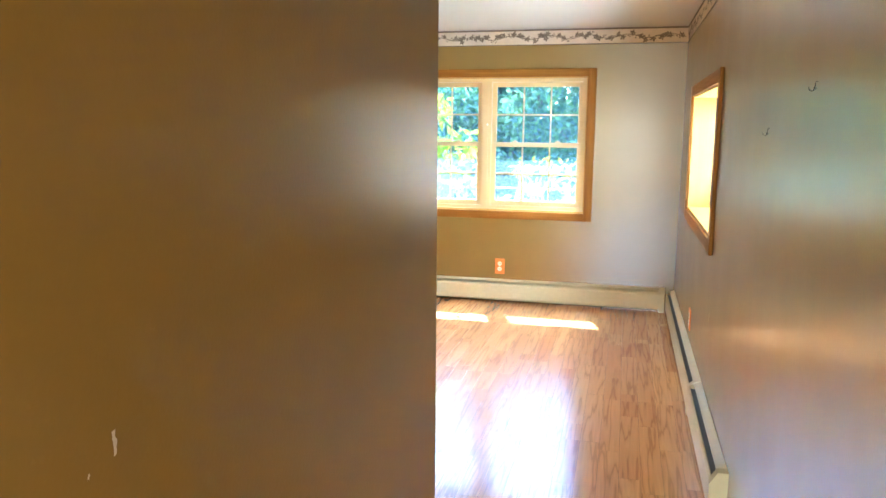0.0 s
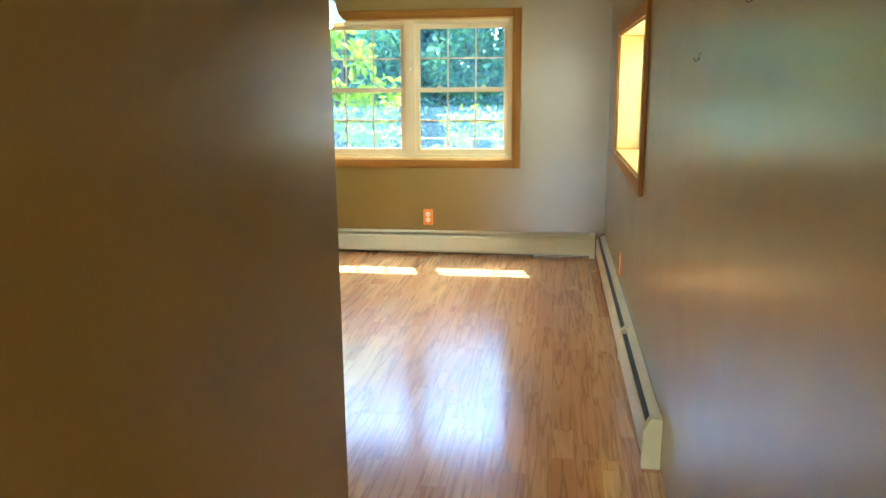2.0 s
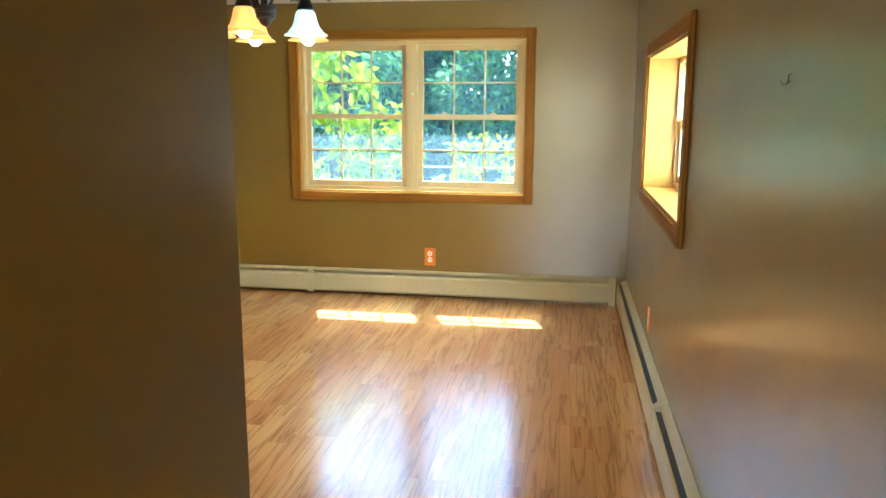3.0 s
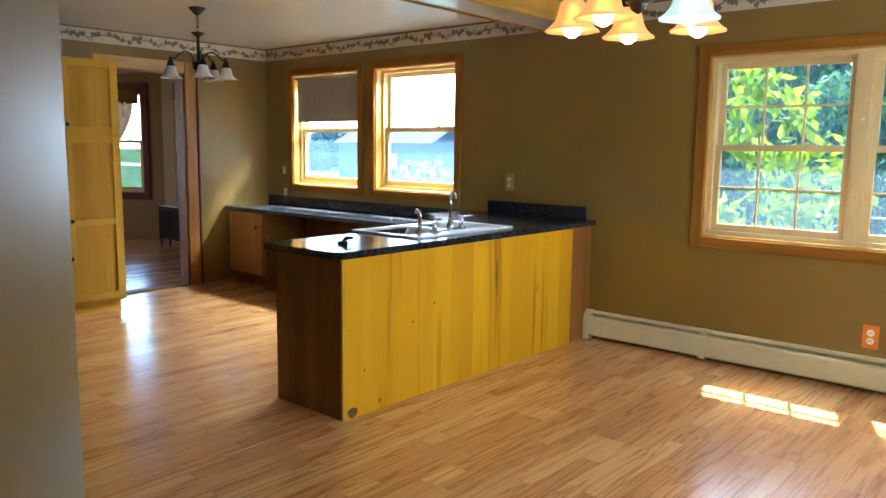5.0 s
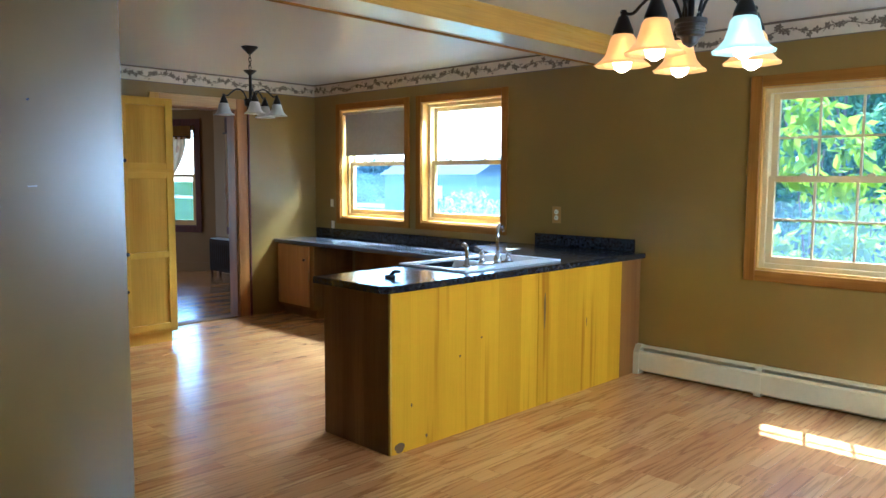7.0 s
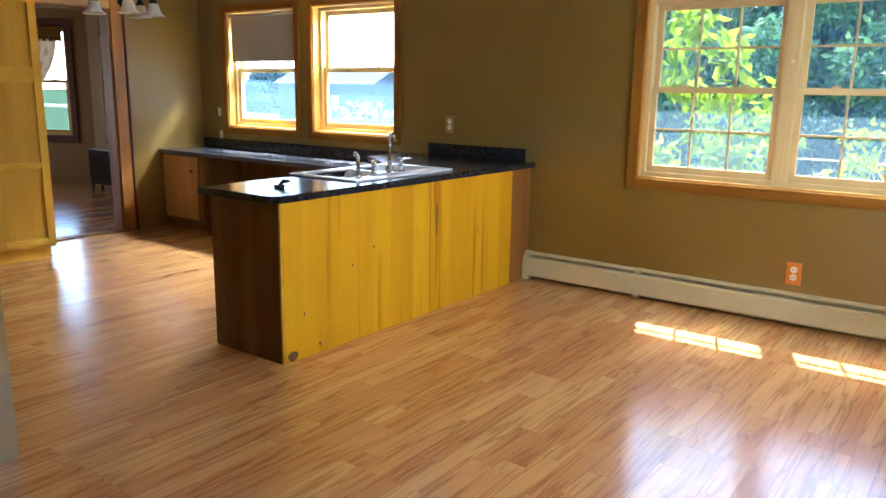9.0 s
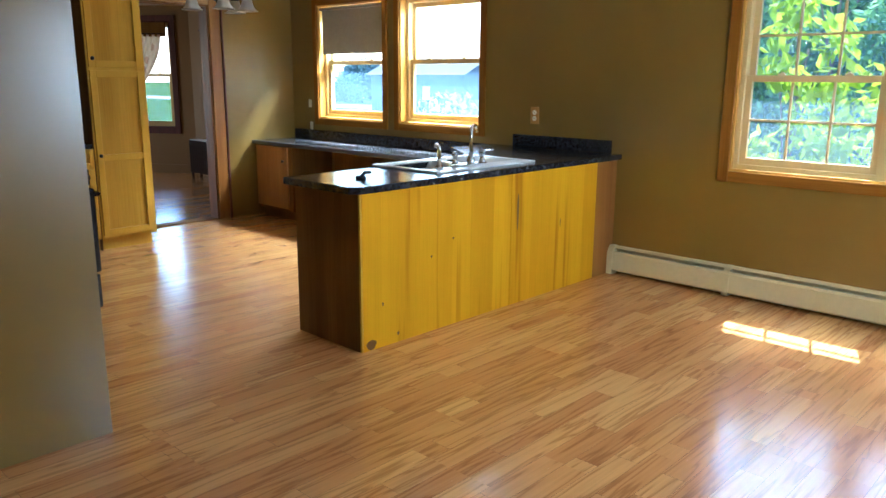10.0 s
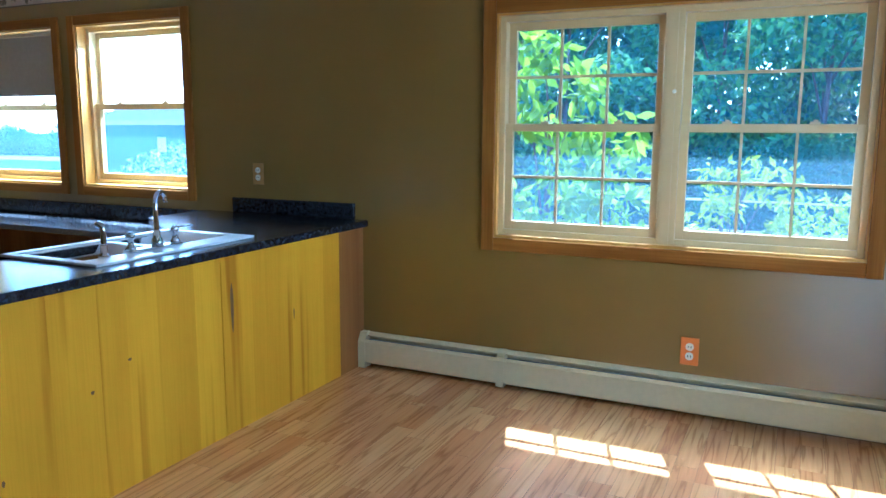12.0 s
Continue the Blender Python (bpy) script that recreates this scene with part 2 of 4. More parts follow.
def floor_mat():
    m, nt, ln, b = node_mat("three-strip wood laminate", (0.35, 0.18, 0.08), 0.25)
    v = coords(nt, ln, (1, 1, 1), True)
    sw = nt.new("ShaderNodeSeparateXYZ")
    ln.new(v, sw.inputs[0])
    s0 = nt.new("ShaderNodeSeparateXYZ")
    ln.new(coords(nt, ln), s0.inputs[0])
    cb = nt.new("ShaderNodeCombineXYZ")
    ln.new(sw.outputs[1], cb.inputs[0])
    ln.new(s0.outputs[0], cb.inputs[1])
    br = nt.new("ShaderNodeTexBrick")
    br.inputs["Scale"].default_value = 1.0
    br.inputs["Brick Width"].default_value = 0.78
    br.inputs["Row Height"].default_value = 0.0983
    br.inputs["Mortar Size"].default_value = 0.0007
    br.inputs["Color1"].default_value = (0.66, 0.29, 0.086, 1)
    br.inputs["Color2"].default_value = (0.86, 0.465, 0.150, 1)
    br.inputs["Mortar"].default_value = (0.30, 0.14, 0.06, 1)
    br.offset = 0.37
    ln.new(cb.outputs[0], br.inputs["Vector"])
    # cathedral grain
    wv = nt.new("ShaderNodeTexNoise")
    wv.inputs["Scale"].default_value, wv.inputs["Detail"].default_value = 1.0, 3
    st = coords(nt, ln, (13, 0.75, 6), True)
    ad = nt.new("ShaderNodeVectorMath")
    ad.operation = "ADD"
    ln.new(st, ad.inputs[0])
    sc = nt.new("ShaderNodeVectorMath")
    sc.operation, sc.inputs["Scale"].default_value = "SCALE", 9.0
    ln.new(br.outputs["Color"], sc.inputs[0])
    ln.new(sc.outputs[0], ad.inputs[1])
    ln.new(ad.outputs[0], wv.inputs["Vector"])
    mul = nt.new("ShaderNodeMath")
    mul.operation, mul.inputs[1].default_value = "MULTIPLY", 6.0
    ln.new(wv.outputs["Fac"], mul.inputs[0])
    fr = nt.new("ShaderNodeMath")
    fr.operation = "PINGPONG"
    fr.inputs[1].default_value = 0.5
    ln.new(mul.outputs[0], fr.inputs[0])
    g = ramp(nt, ln, fr.outputs[0], [(0.02, (0.42, 0.31, 0.24)), (0.16, (0.84, 0.80, 0.76)), (0.5, (1, 1, 1))])
    c = mix(nt, ln, 0.6, br.outputs["Color"], g, "MULTIPLY")
    fine = noise_of(nt, ln, coords(nt, ln, (160, 3, 50), True), 1.0, 2)
    c = mix(nt, ln, 0.2, c, ramp(nt, ln, fine, [(0.35, (0.7, 0.66, 0.62)), (0.6, (1, 1, 1))]), "MULTIPLY")
    ln.new(c, b.inputs["Base Color"])
    rough_var(nt, ln, b, noise_of(nt, ln, coords(nt, ln, (3, 3, 3), False, "Generated"), 4, 4), 0.20, 0.30)
    b.inputs["Coat Weight"].default_value, b.inputs["Coat Roughness"].default_value = 0.8, 0.16
    bump(nt, ln, b, fine, 0.06, 0.0004)
    return m


counter_mat = laminate()
# laminate lightened all over so that the sun patches on it show bright
lightened_counter = plain("black laminate lightened for sun patches", (0.10, 0.10, 0.105), 0.16, grain=0.5, scale=60)
plank_mat = floor_mat()
glass, gnt, gln, gb = node_mat("window glass", (1, 1, 1), 0.0)
gb.inputs["Transmission Weight"].default_value = 1.0
gb.inputs["IOR"].default_value = 1.1
# translucent blue veil imitates the bright haze over the view outside
veil = gnt.new("ShaderNodeBsdfTranslucent")
veil.inputs[0].default_value = (0.55, 0.78, 1.0, 1)
gmx = gnt.new("ShaderNodeMixShader")
gmx.inputs[0].default_value = 0.032
gln.new(gb.outputs[0], gmx.inputs[1])
gln.new(veil.outputs[0], gmx.inputs[2])
gln.new(gmx.outputs[0], gnt["Material Output"].inputs[0])


def glow_glass(name, base, strength, colour):
    m, nt, ln, b = node_mat(name, base, 0.45)
    b.inputs["Subsurface Weight"].default_value = 0.0
    b.inputs["Transmission Weight"].default_value = 0.35
    b.inputs["Emission Color"].default_value = (*colour, 1)
    b.inputs["Emission Strength"].default_value = strength
    f = noise_of(nt, ln, coords(nt, ln), 25, 3)
    ln.new(ramp(nt, ln, f, [(0.3, tuple(c * 0.85 for c in base)), (0.7, base)]), b.inputs["Base Color"])
    return m


shade_lit = glow_glass("lit alabaster glass", (0.66, 0.34, 0.10), 0.06, (1.0, 0.48, 0.13))
shade_lit_cool = glow_glass("lit pale glass", (0.42, 0.56, 0.48), 0.05, (0.85, 1.0, 0.8))
shade_off = plain("alabaster glass", (0.66, 0.62, 0.52), 0.35, grain=0.15, scale=18)
bulb_warm = glow_glass("lit warm bulb", (1, 1, 1), LAMP * 3, (1.0, 0.72, 0.35))
bulb_cool = glow_glass("lit white bulb", (1, 1, 1), LAMP * 3, (1.0, 0.95, 0.85))


# ---- structure ----
def structure(name, items, mat, label, category="wall"):
    ob = part(name, boxes(items), mat)
    return tagged(ob, label, category, kind="structure")


KW = [(-6.015, -5.01), (-4.79, -3.798)]      # kitchen window openings, x
KZ = (1.005, 2.135)
DW, DZ = (-1.622, 0.184), (0.834, 2.028)       # dining window opening
structure("wall_north", [
    (WK - 0.14, KW[0][0], N, N + T, 0, H), (KW[0][0], KW[1][1], N, N + T, 0, KZ[0]), (KW[0][0], KW[1][1], N, N + T, KZ[1], H),
    (KW[0][1], KW[1][0], N, N + T, KZ[0], KZ[1]), (KW[1][1], DW[0], N, N + T, 0, H), (DW[0], DW[1], N, N + T, 0, DZ[0]),
    (DW[0], DW[1], N, N + T, DZ[1], H), (DW[1], R + 0.3, N, N + T, 0, H)], wall_paint, "taupe satin-painted wall with window openings")
EW, EZ = (6.49, 8.13), (1.0, 1.82)        # deep window opening, y
ET = 0.30
structure("wall_east", [
    (R, R + ET, BACK, EW[0], 0, H), (R, R + ET, EW[1], N, 0, H), (R, R + ET, EW[0], EW[1], 0, EZ[0]),
    (R, R + ET, EW[0], EW[1], EZ[1], H)], wall_paint, "long taupe satin-painted wall with a deep window opening")
DY, DH = (7.30, 8.105), 2.105                # doorway to the next room, y and height
structure("wall_west", [(WK - 0.14, WK, PY - 0.14, DY[0], 0, H), (WK - 0.14, WK, DY[0], DY[1], DH, H), (WK - 0.14, WK, DY[1], N, 0, H)],
          wall_paint, "taupe painted kitchen wall with a cased opening")
structure("wall_south_kitchen", [(WK, PX, PY - 0.14, PY, 0, H)], wall_paint, "taupe painted kitchen wall behind the cabinets")
structure("wall_partition", [(PX - 0.14, PX, SY - 0.12, PY - 0.14, 0, H)], wall_paint, "taupe painted wall with nail holes beside the kitchen")
structure("wall_south_dining", [(PX, HX - 0.12, SY - 0.12, SY, 0, H)], wall_paint, "taupe painted wall of the dining room")
structure("wall_hall", [(HX - 0.12, HX, BACK, SY, 0, H)], wall_paint, "scuffed taupe satin-painted hall wall")
# unseen end wall; its opening is added for the hall's fill lamp
structure("wall_hall_end", [(HX - 0.12, 0.12, BACK - 0.12, BACK, 0, H), (0.9, R + ET, BACK - 0.12, BACK, 0, H), (0.12, 0.9, BACK - 0.12, BACK, 2.1, H)], wall_paint, "taupe wall around an added unseen opening at the hall's end")
ce = structure("ceiling", [(WK - 0.14, R + ET, PY - 0.14, N + T, H, H + 0.1), (PX - 0.14, R + ET, SY - 0.12, PY - 0.14, H, H + 0.1),
                           (HX - 0.12, R + ET, BACK - 0.12, SY - 0.12, H, H + 0.1)], ceil_paint, "off-white semi-gloss ceiling", "ceiling")
# unseen slab: eave sized to cut the sun, deep west part shades the bay
structure("roof", [(-7.2, 2.2, 0.0, N + T + 0.75, H + 0.16, H + 0.26), (-13.4, -7.2, 3.0, 11.6, H + 0.16, H + 0.26)], plain("grey soffit", (0.5, 0.48, 0.44), 0.6), "unseen roof slab with eaves sized to block the sun", "roof")
sub = structure("subfloor", [(-13.5, R + ET, BACK - 0.12, N + T, -0.12, -0.012), (-13.5, WK, N + T, 11.5, -0.12, -0.012)], plain("subfloor", (0.2, 0.12, 0.06), 0.7), "bare boards under the floor", "floor")

# the next room
wall2_mat = paint("warm tan paint", (0.26, 0.15, 0.05), 0.6, 0.2)
X2 = WK - 0.14
C2 = Vector((-9.985, 9.79, 0))
ang2 = 32.7
M1 = pose(C2.x, C2.y, 0, 0, 0, ang2)          # local x towards the corner, y outwards
W1 = (-1.12, -0.305)
Z1 = (0.68, 2.205)
w = structure("wall_bay", [(-3.0, W1[0], 0, 0.14, 0, H), (W1[1], 0.0, 0, 0.14, 0, H), (W1[0], W1[1], 0, 0.14, 0, Z1[0]), (W1[0], W1[1], 0, 0.14, Z1[1], H)], wall2_mat, "tan painted slanting wall of the bay")
w.matrix_basis = M1
M2 = pose(C2.x, C2.y, 0)
W2 = (0.435, 1.18)
w = structure("wall_bay_north", [(0.0, W2[0], 0, 0.14, 0, H), (W2[1], 1.985, 0, 0.14, 0, H), (1.845, 1.985, N - C2.y, 0, 0, H), (W2[0], W2[1], 0, 0.14, 0, Z1[0]), (W2[0], W2[1], 0, 0.14, Z1[1], H)], wall2_mat, "tan painted wall behind the radiator")
w.matrix_basis = M2
structure("wall_north_next_room", [(-8.0, X2, N, N + T, 0, H)], wall2_mat, "tan painted wall of the next room")
# out of view; the gap is added so the fill lamp can shine in
structure("wall_far_west", [(-12.64, -12.5, 4.0, 5.4, 0, H), (-12.64, -12.5, 7.0, 8.55, 0, H), (-12.64, -12.5, 5.4, 7.0, 0, 0.75), (-12.64, -12.5, 5.4, 7.0, 2.05, H)], wall2_mat, "tan painted far wall with an added unseen opening")
structure("wall_far_south", [(-12.64, X2, 3.86, 4.0, 0, H), (X2, X2 + 0.14, 3.86, PY - 0.14, 0, H)], wall2_mat, "tan painted wall closing the next room")
structure("ceiling_next_room", [(-12.9, X2, 3.86, 10.1, H, H + 0.1)], ceil_paint, "off-white ceiling of the next room", "ceiling")
tagged(part("baseboard_bay", boxes([(-2.95, -0.01, -0.018, -0.001, 0, 0.14)], 0.003), wall2_mat), "tan painted baseboard", "baseboard", kind="structure").matrix_basis = M1


# beam between kitchen and dining room
bt = thing("beam", pose(0, 0, 0), "golden oak boxed ceiling beam with a pale painted underside", "beam", kind="structure")
part("face_board", boxes([(-2.578, -2.56, PY - 0.135, N - 0.002, 2.286, H)], 0.003), beam_wood, bt)
part("soffit", boxes([(-2.862, -2.578, PY - 0.135, N - 0.002, 2.292, 2.31)]), ceil_paint, bt, "pale semi-gloss painted underside")
part("back_board", boxes([(-2.88, -2.862, PY - 0.135, N - 0.002, 2.280, H)], 0.003), trim_wood, bt, "brown oak edge board")


# ---- border of wallpaper ----
paper = plain("cream wallpaper", (0.66, 0.52, 0.34), 0.6, grain=0.2, scale=6)
ink = plain("brown ink", (0.16, 0.11, 0.06), 0.6)
ink_soft = plain("faded green ink", (0.26, 0.20, 0.11), 0.6)


def border(name, p0, p1, inward):
    p0, p1, inward = Vector(p0), Vector(p1), Vector(inward)
    L = (p1 - p0).length
    d = (p1 - p0).normalized()
    base = Matrix(((d.x, inward.x, 0, p0.x), (d.y, inward.y, 0, p0.y), (0, 0, 1, 0), (0, 0, 0, 1)))
    t = thing(name, base, "cream wallpaper border with a brown vine print under the ceiling", "wallpaper border", kind="structure")
    part("paper", boxes([(0, L, 0.0005, 0.003, H - 0.128, H - 0.008)]), paper, t)
    part("edge_line", boxes([(0, L, 0.0005, 0.005, H - 0.134, H - 0.127), (0, L, 0.0005, 0.008, H - 0.014, H)]), ink, t)
    rng = random.Random(7)
    bm = bmesh.new()
    n = int(L / 0.025)
    for i in range(n):
        x = i * 0.025
        z0, z1 = (H - 0.070 + 0.016 * math.sin(q * 19.0) for q in (x, x + 0.025))
        vs = [bm.verts.new((a, 0.0045, b)) for a, b in ((x, z0 - 0.003), (x + 0.025, z1 - 0.003), (x + 0.025, z1 + 0.003), (x, z0 + 0.003))]
        bm.faces.new(vs)
    x = 0.03
    while x < L - 0.03:
        z = H - 0.070 + 0.016 * math.sin(x * 19.0) + rng.uniform(-0.022, 0.022)
        big = rng.random() < 0.30
        for k in range(5 if big else 2):
            a = rng.uniform(0, 6.28) if not big else k * 1.257 + rng.uniform(-0.2, 0.2)
            s = rng.uniform(0.020, 0.030) if big else rng.uniform(0.010, 0.020)
            c, w = Vector((math.cos(a), 0, math.sin(a))), Vector((-math.sin(a), 0, math.cos(a)))
            o = Vector((x, 0.006, z))
            bm.faces.new([bm.verts.new(v) for v in (o, o + c * s * 0.5 + w * s * 0.33, o + c * s, o + c * s * 0.5 - w * s * 0.33)])
        x += rng.uniform(0.012, 0.024)
    tagged(part("vine_print", bm, ink, t), kind="stuff")
    return t


border("border", (WK, N, 0), (-2.88, N, 0), (0, -1, 0))
border("border", (-2.56, N, 0), (R, N, 0), (0, -1, 0))
border("border", (WK, PY + 0.0, 0), (WK, N, 0), (1, 0, 0))
border("border", (R, BACK + 0.02, 0), (R, N, 0), (-1, 0, 0))


# ---- windows ----
def sash(win, name, x0, x1, z0, z1, y, cols, rows, rail=0.045, bot=None):
    """one sash with its panes and grilles; y is the plane of its inner face."""
    d = 0.03
    bot = bot or rail
    bm = bmesh.new()
    for it in ((x0, x0 + rail, y, y + d, z0, z1), (x1 - rail, x1, y, y + d, z0, z1), (x0 + rail, x1 - rail, y, y + d, z0, z0 + bot), (x0 + rail, x1 - rail, y, y + d, z1 - rail, z1)):
        box(bm, *it, bevel=0.002)
    s = part(name, bm, vinyl, win, "cream vinyl sash")
    gx0, gx1, gz0, gz1 = x0 + rail, x1 - rail, z0 + bot, z1 - rail
    p = part("pane", boxes([(gx0, gx1, y + 0.014, y + 0.018, gz0, gz1)]), glass, s, "clear glass pane")
    p.visible_shadow = False
    if cols > 1:
        bm = bmesh.new()
        for i in range(1, cols):
            x = gx0 + (gx1 - gx0) * i / cols
            box(bm, x - 0.006, x + 0.006, y + 0.004, y + 0.024, gz0, gz1)
        for i in range(1, rows):
            z = gz0 + (gz1 - gz0) * i / rows
            box(bm, gx0, gx1, y + 0.005, y + 0.023, z - 0.007, z + 0.007)
        part("grille", bm, vinyl, s, "thin cream grille bars")
    return s


def window(name, m, units, z0, z1, label, cols=1, rows=1, depth=0.10, casing=0.085, case_mat=None, jamb_mat=None, jz=None, mull=0.03, casing_depth=0.02, blind=None, stool=False):
    """local x along the wall, y outwards from its inner face; units: widths side by side from x = 0, split by mullions."""
    cm, jm = case_mat or trim_wood, jamb_mat or lit_wood
    t = thing(name, m, label, "window", kind="structure")
    W = sum(units) + mull * (len(units) - 1)
    c, cd = casing, casing_depth
    hm = case_mat or trim_wood_x
    part("casing", boxes([(-c, 0.004, -cd, -0.0005, z0 - c, z1 + c)], 0.003), cm, t)
    part("casing", boxes([(W - 0.004, W + c, -cd, -0.0005, z0 - c, z1 + c)], 0.003), cm, t)
    part("casing", boxes([(0.004, W - 0.004, -cd + 0.001, -0.0005, z1 - 0.004, z1 + c - 0.001)], 0.003), hm, t)
    part("casing", boxes([(0.004, W - 0.004, -cd + 0.001, -0.0005, z0 - c + 0.001, z0 + 0.004)], 0.003), hm, t)
    part("jamb", boxes([(0.0, 0.014, -0.001, depth, z0, z1), (W - 0.014, W, -0.001, depth, z0, z1), (0.014, W - 0.014, -0.001, depth, z1 - 0.014, z1)]), jm, t, "honey wood jamb lining" if not jamb_mat else "")
    part("window_sill", boxes([(0.014, W - 0.014, -0.004, depth, z0, z0 + 0.02)], 0.002), jm, t, "wood sill board toned like the jamb")
    f = 0.03
    fr = bmesh.new()
    x = 0.014
    for i, w in enumerate(units):
        a, b = (0.014 if i == 0 else x), (W - 0.014 if i == len(units) - 1 else x + w)
        for it in ((a, a + f, depth - 0.045, depth + 0.05, z0 + 0.02, z1 - 0.014), (b - f, b, depth - 0.045, depth + 0.05, z0 + 0.02, z1 - 0.014),
                   (a + f, b - f, depth - 0.045, depth + 0.05, z1 - 0.014 - f, z1 - 0.014), (a + f, b - f, depth - 0.045, depth + 0.05, z0 + 0.02, z0 + 0.02 + f)):
            box(fr, *it, bevel=0.002)
        if i:
            box(fr, x - mull - 0.001, x + 0.001, depth - 0.05, depth + 0.05, z0 + 0.02, z1 - 0.014)
        zt, zb = z1 - 0.014 - f, z0 + 0.02 + f
        mid = (zt + zb) / 2
        sash(t, "upper_sash", a + f, b - f, mid - 0.02, zt, depth + 0.012, cols, rows, 0.04)
        lo = sash(t, "lower_sash", a + f, b - f, zb, mid + 0.02, depth - 0.025, cols, rows, 0.04, 0.045)
        for k in (0.28, 0.72):
            lx = a + (b - a) * k
            part("sash_lock", boxes([(lx - 0.022, lx + 0.022, depth - 0.023, depth - 0.003, mid + 0.02, mid + 0.032), (lx - 0.008, lx + 0.012, depth - 0.02, depth - 0.006, mid + 0.032, mid + 0.04)], 0.002), vinyl, lo, "small cream sash lock")
        x = x + w + mull - (0.014 if i == 0 else 0)
    part("window_frame", fr, vinyl, t, "cream vinyl frame")
    return t


window("window_1", pose(DW[0], N, 0), [(DW[1] - DW[0] - 0.045) / 2] * 2, DZ[0], DZ[1], "oak-cased double window with grilles, a baseboard heater below", 3, 2, depth=0.075, casing=0.067, mull=0.045)
window("window_2", pose(KW[0][0], N, 0), [KW[0][1] - KW[0][0]], KZ[0], KZ[1], "oak-cased kitchen window with its tan blind half down", 1, 1, depth=0.12, casing=0.062)
window("window_3", pose(KW[1][0], N, 0), [KW[1][1] - KW[1][0]], KZ[0], KZ[1], "oak-cased clear kitchen window above the counter", 1, 1, depth=0.12, casing=0.062)
we = window("window_4", pose(R, EW[1], 0, 0, 0, -90), [(EW[1] - EW[0] - 0.03) / 2] * 2, EZ[0], EZ[1], "oak-cased window in a deep opening with a wide sill", 1, 1, depth=0.22, casing=0.07)

bl = thing("roller_blind", pose((KW[0][0] + KW[0][1]) / 2, N + 0.03, 2.095), "plain tan roller blind pulled half down", "blind")
part("roller", tube(bmesh.new(), [(-0.49, 0, 0.0), (0.49, 0, 0.0)], 0.014, 12), shade_cloth, bl, smooth=True)
part("cloth", boxes([(-0.47, 0.47, 0.010, 0.012, -0.42, 0.0)]), shade_cloth, bl)
part("hem_bar", boxes([(-0.47, 0.47, 0.006, 0.014, -0.44, -0.42)], 0.002), shade_cloth, bl)
part("pull", boxes([(-0.03, 0.03, 0.002, 0.008, -0.432, -0.424)], 0.002), plate_ivory, bl, "small white pull")


# ---- doorway ----
dw = thing("door_1", pose(WK, 0, 0), "wide cased oak opening without a door to the next room", "doorway", kind="structure")
part("casing", boxes([(0.0005, 0.022, DY[1] - 0.004, DY[1] + 0.115, 0, DH + 0.10)], 0.004), wood("orange oak casing", (0.40, 0.17, 0.03), (0.28, 0.11, 0.018)), dw)
part("casing", boxes([(0.0005, 0.022, DY[0] - 0.09, DY[0] + 0.004, 0, DH + 0.10)], 0.004), lit_wood, dw)
part("head_casing", boxes([(0.0005, 0.020, DY[0] + 0.004, DY[1] - 0.004, DH - 0.004, DH + 0.10)], 0.004), wood("honey oak head", (0.62, 0.38, 0.14), (0.46, 0.24, 0.07), 0.35, "y"), dw)
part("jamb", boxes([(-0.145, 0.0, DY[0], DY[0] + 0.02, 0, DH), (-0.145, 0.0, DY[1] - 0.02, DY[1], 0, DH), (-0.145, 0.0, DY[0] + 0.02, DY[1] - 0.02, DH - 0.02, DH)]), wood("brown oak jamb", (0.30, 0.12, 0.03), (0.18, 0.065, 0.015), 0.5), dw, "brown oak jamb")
# dark strip drawn in for the shadow line along the casing
part("back_band", boxes([(0.0005, 0.034, DY[1] + 0.1155, DY[1] + 0.135, 0, DH + 0.10)], 0.003), dark_casing, dw, "narrow dark strip for the shadow beside the casing")
part("threshold", boxes([(-0.13, 0.01, DY[0] + 0.02, DY[1] - 0.02, 0, 0.012)], 0.004), dark_panel, dw, "worn brown threshold strip")


# ---- cabinets ----
def shaker(parent, name, x, y0, y1, z0, z1, mat, knob=None, t=0.02, rail=0.052, mid=None, label="", knob_mat=None):
    """a framed door facing +x, its back at x."""
    bm = bmesh.new()
    box(bm, x, x + t, y0, y0 + rail, z0, z1, 0.0015)
    box(bm, x, x + t, y1 - rail, y1, z0, z1, 0.0015)
    zs = [z0, z1 - rail] + ([mid - rail / 2] if mid else [])
    for z in zs:
        box(bm, x, x + t - 0.0005, y0 + rail, y1 - rail, z, z + rail, 0.0015)
    d = part(name, bm, mat, parent, label)
    part("panel", boxes([(x, x + t - 0.017, y0 + rail - 0.001, y1 - rail + 0.001, z0 + rail - 0.001, z1 - rail + 0.001)]), maple_panel if mat is maple else mat, d, "darker vertical-grained panel" if mat is maple else "")
    if knob:
        part("knob", lathe(bmesh.new(), [(0.006, 0), (0.006, 0.012), (0.015, 0.018), (0.016, 0.024), (0.010, 0.03)], 12,
             Matrix.Translation((x + t, knob[0], knob[1])) @ pose(0, 0, 0, 0, 90, 0)), black_metal, d, "small black knob", True)
    return d


CX = -5.82
tc = thing("tall_cabinet", pose(WK, 6.65, 0), "tall yellow maple pantry cabinet with three framed panels beside the doorway", "cabinet")
cx = CX - WK
part("body", boxes([(0.001, cx, 0.0, 0.47, 0.10, 2.085)], 0.002), maple, tc)
part("side_panel", boxes([(0.001, cx - 0.001, -0.004, -0.0005, 0.0, 2.083)]), dark_panel, tc, "dark brown side")
part("toe_kick", boxes([(0.001, cx - 0.05, 0.003, 0.44, 0, 0.10)]), maple, tc)
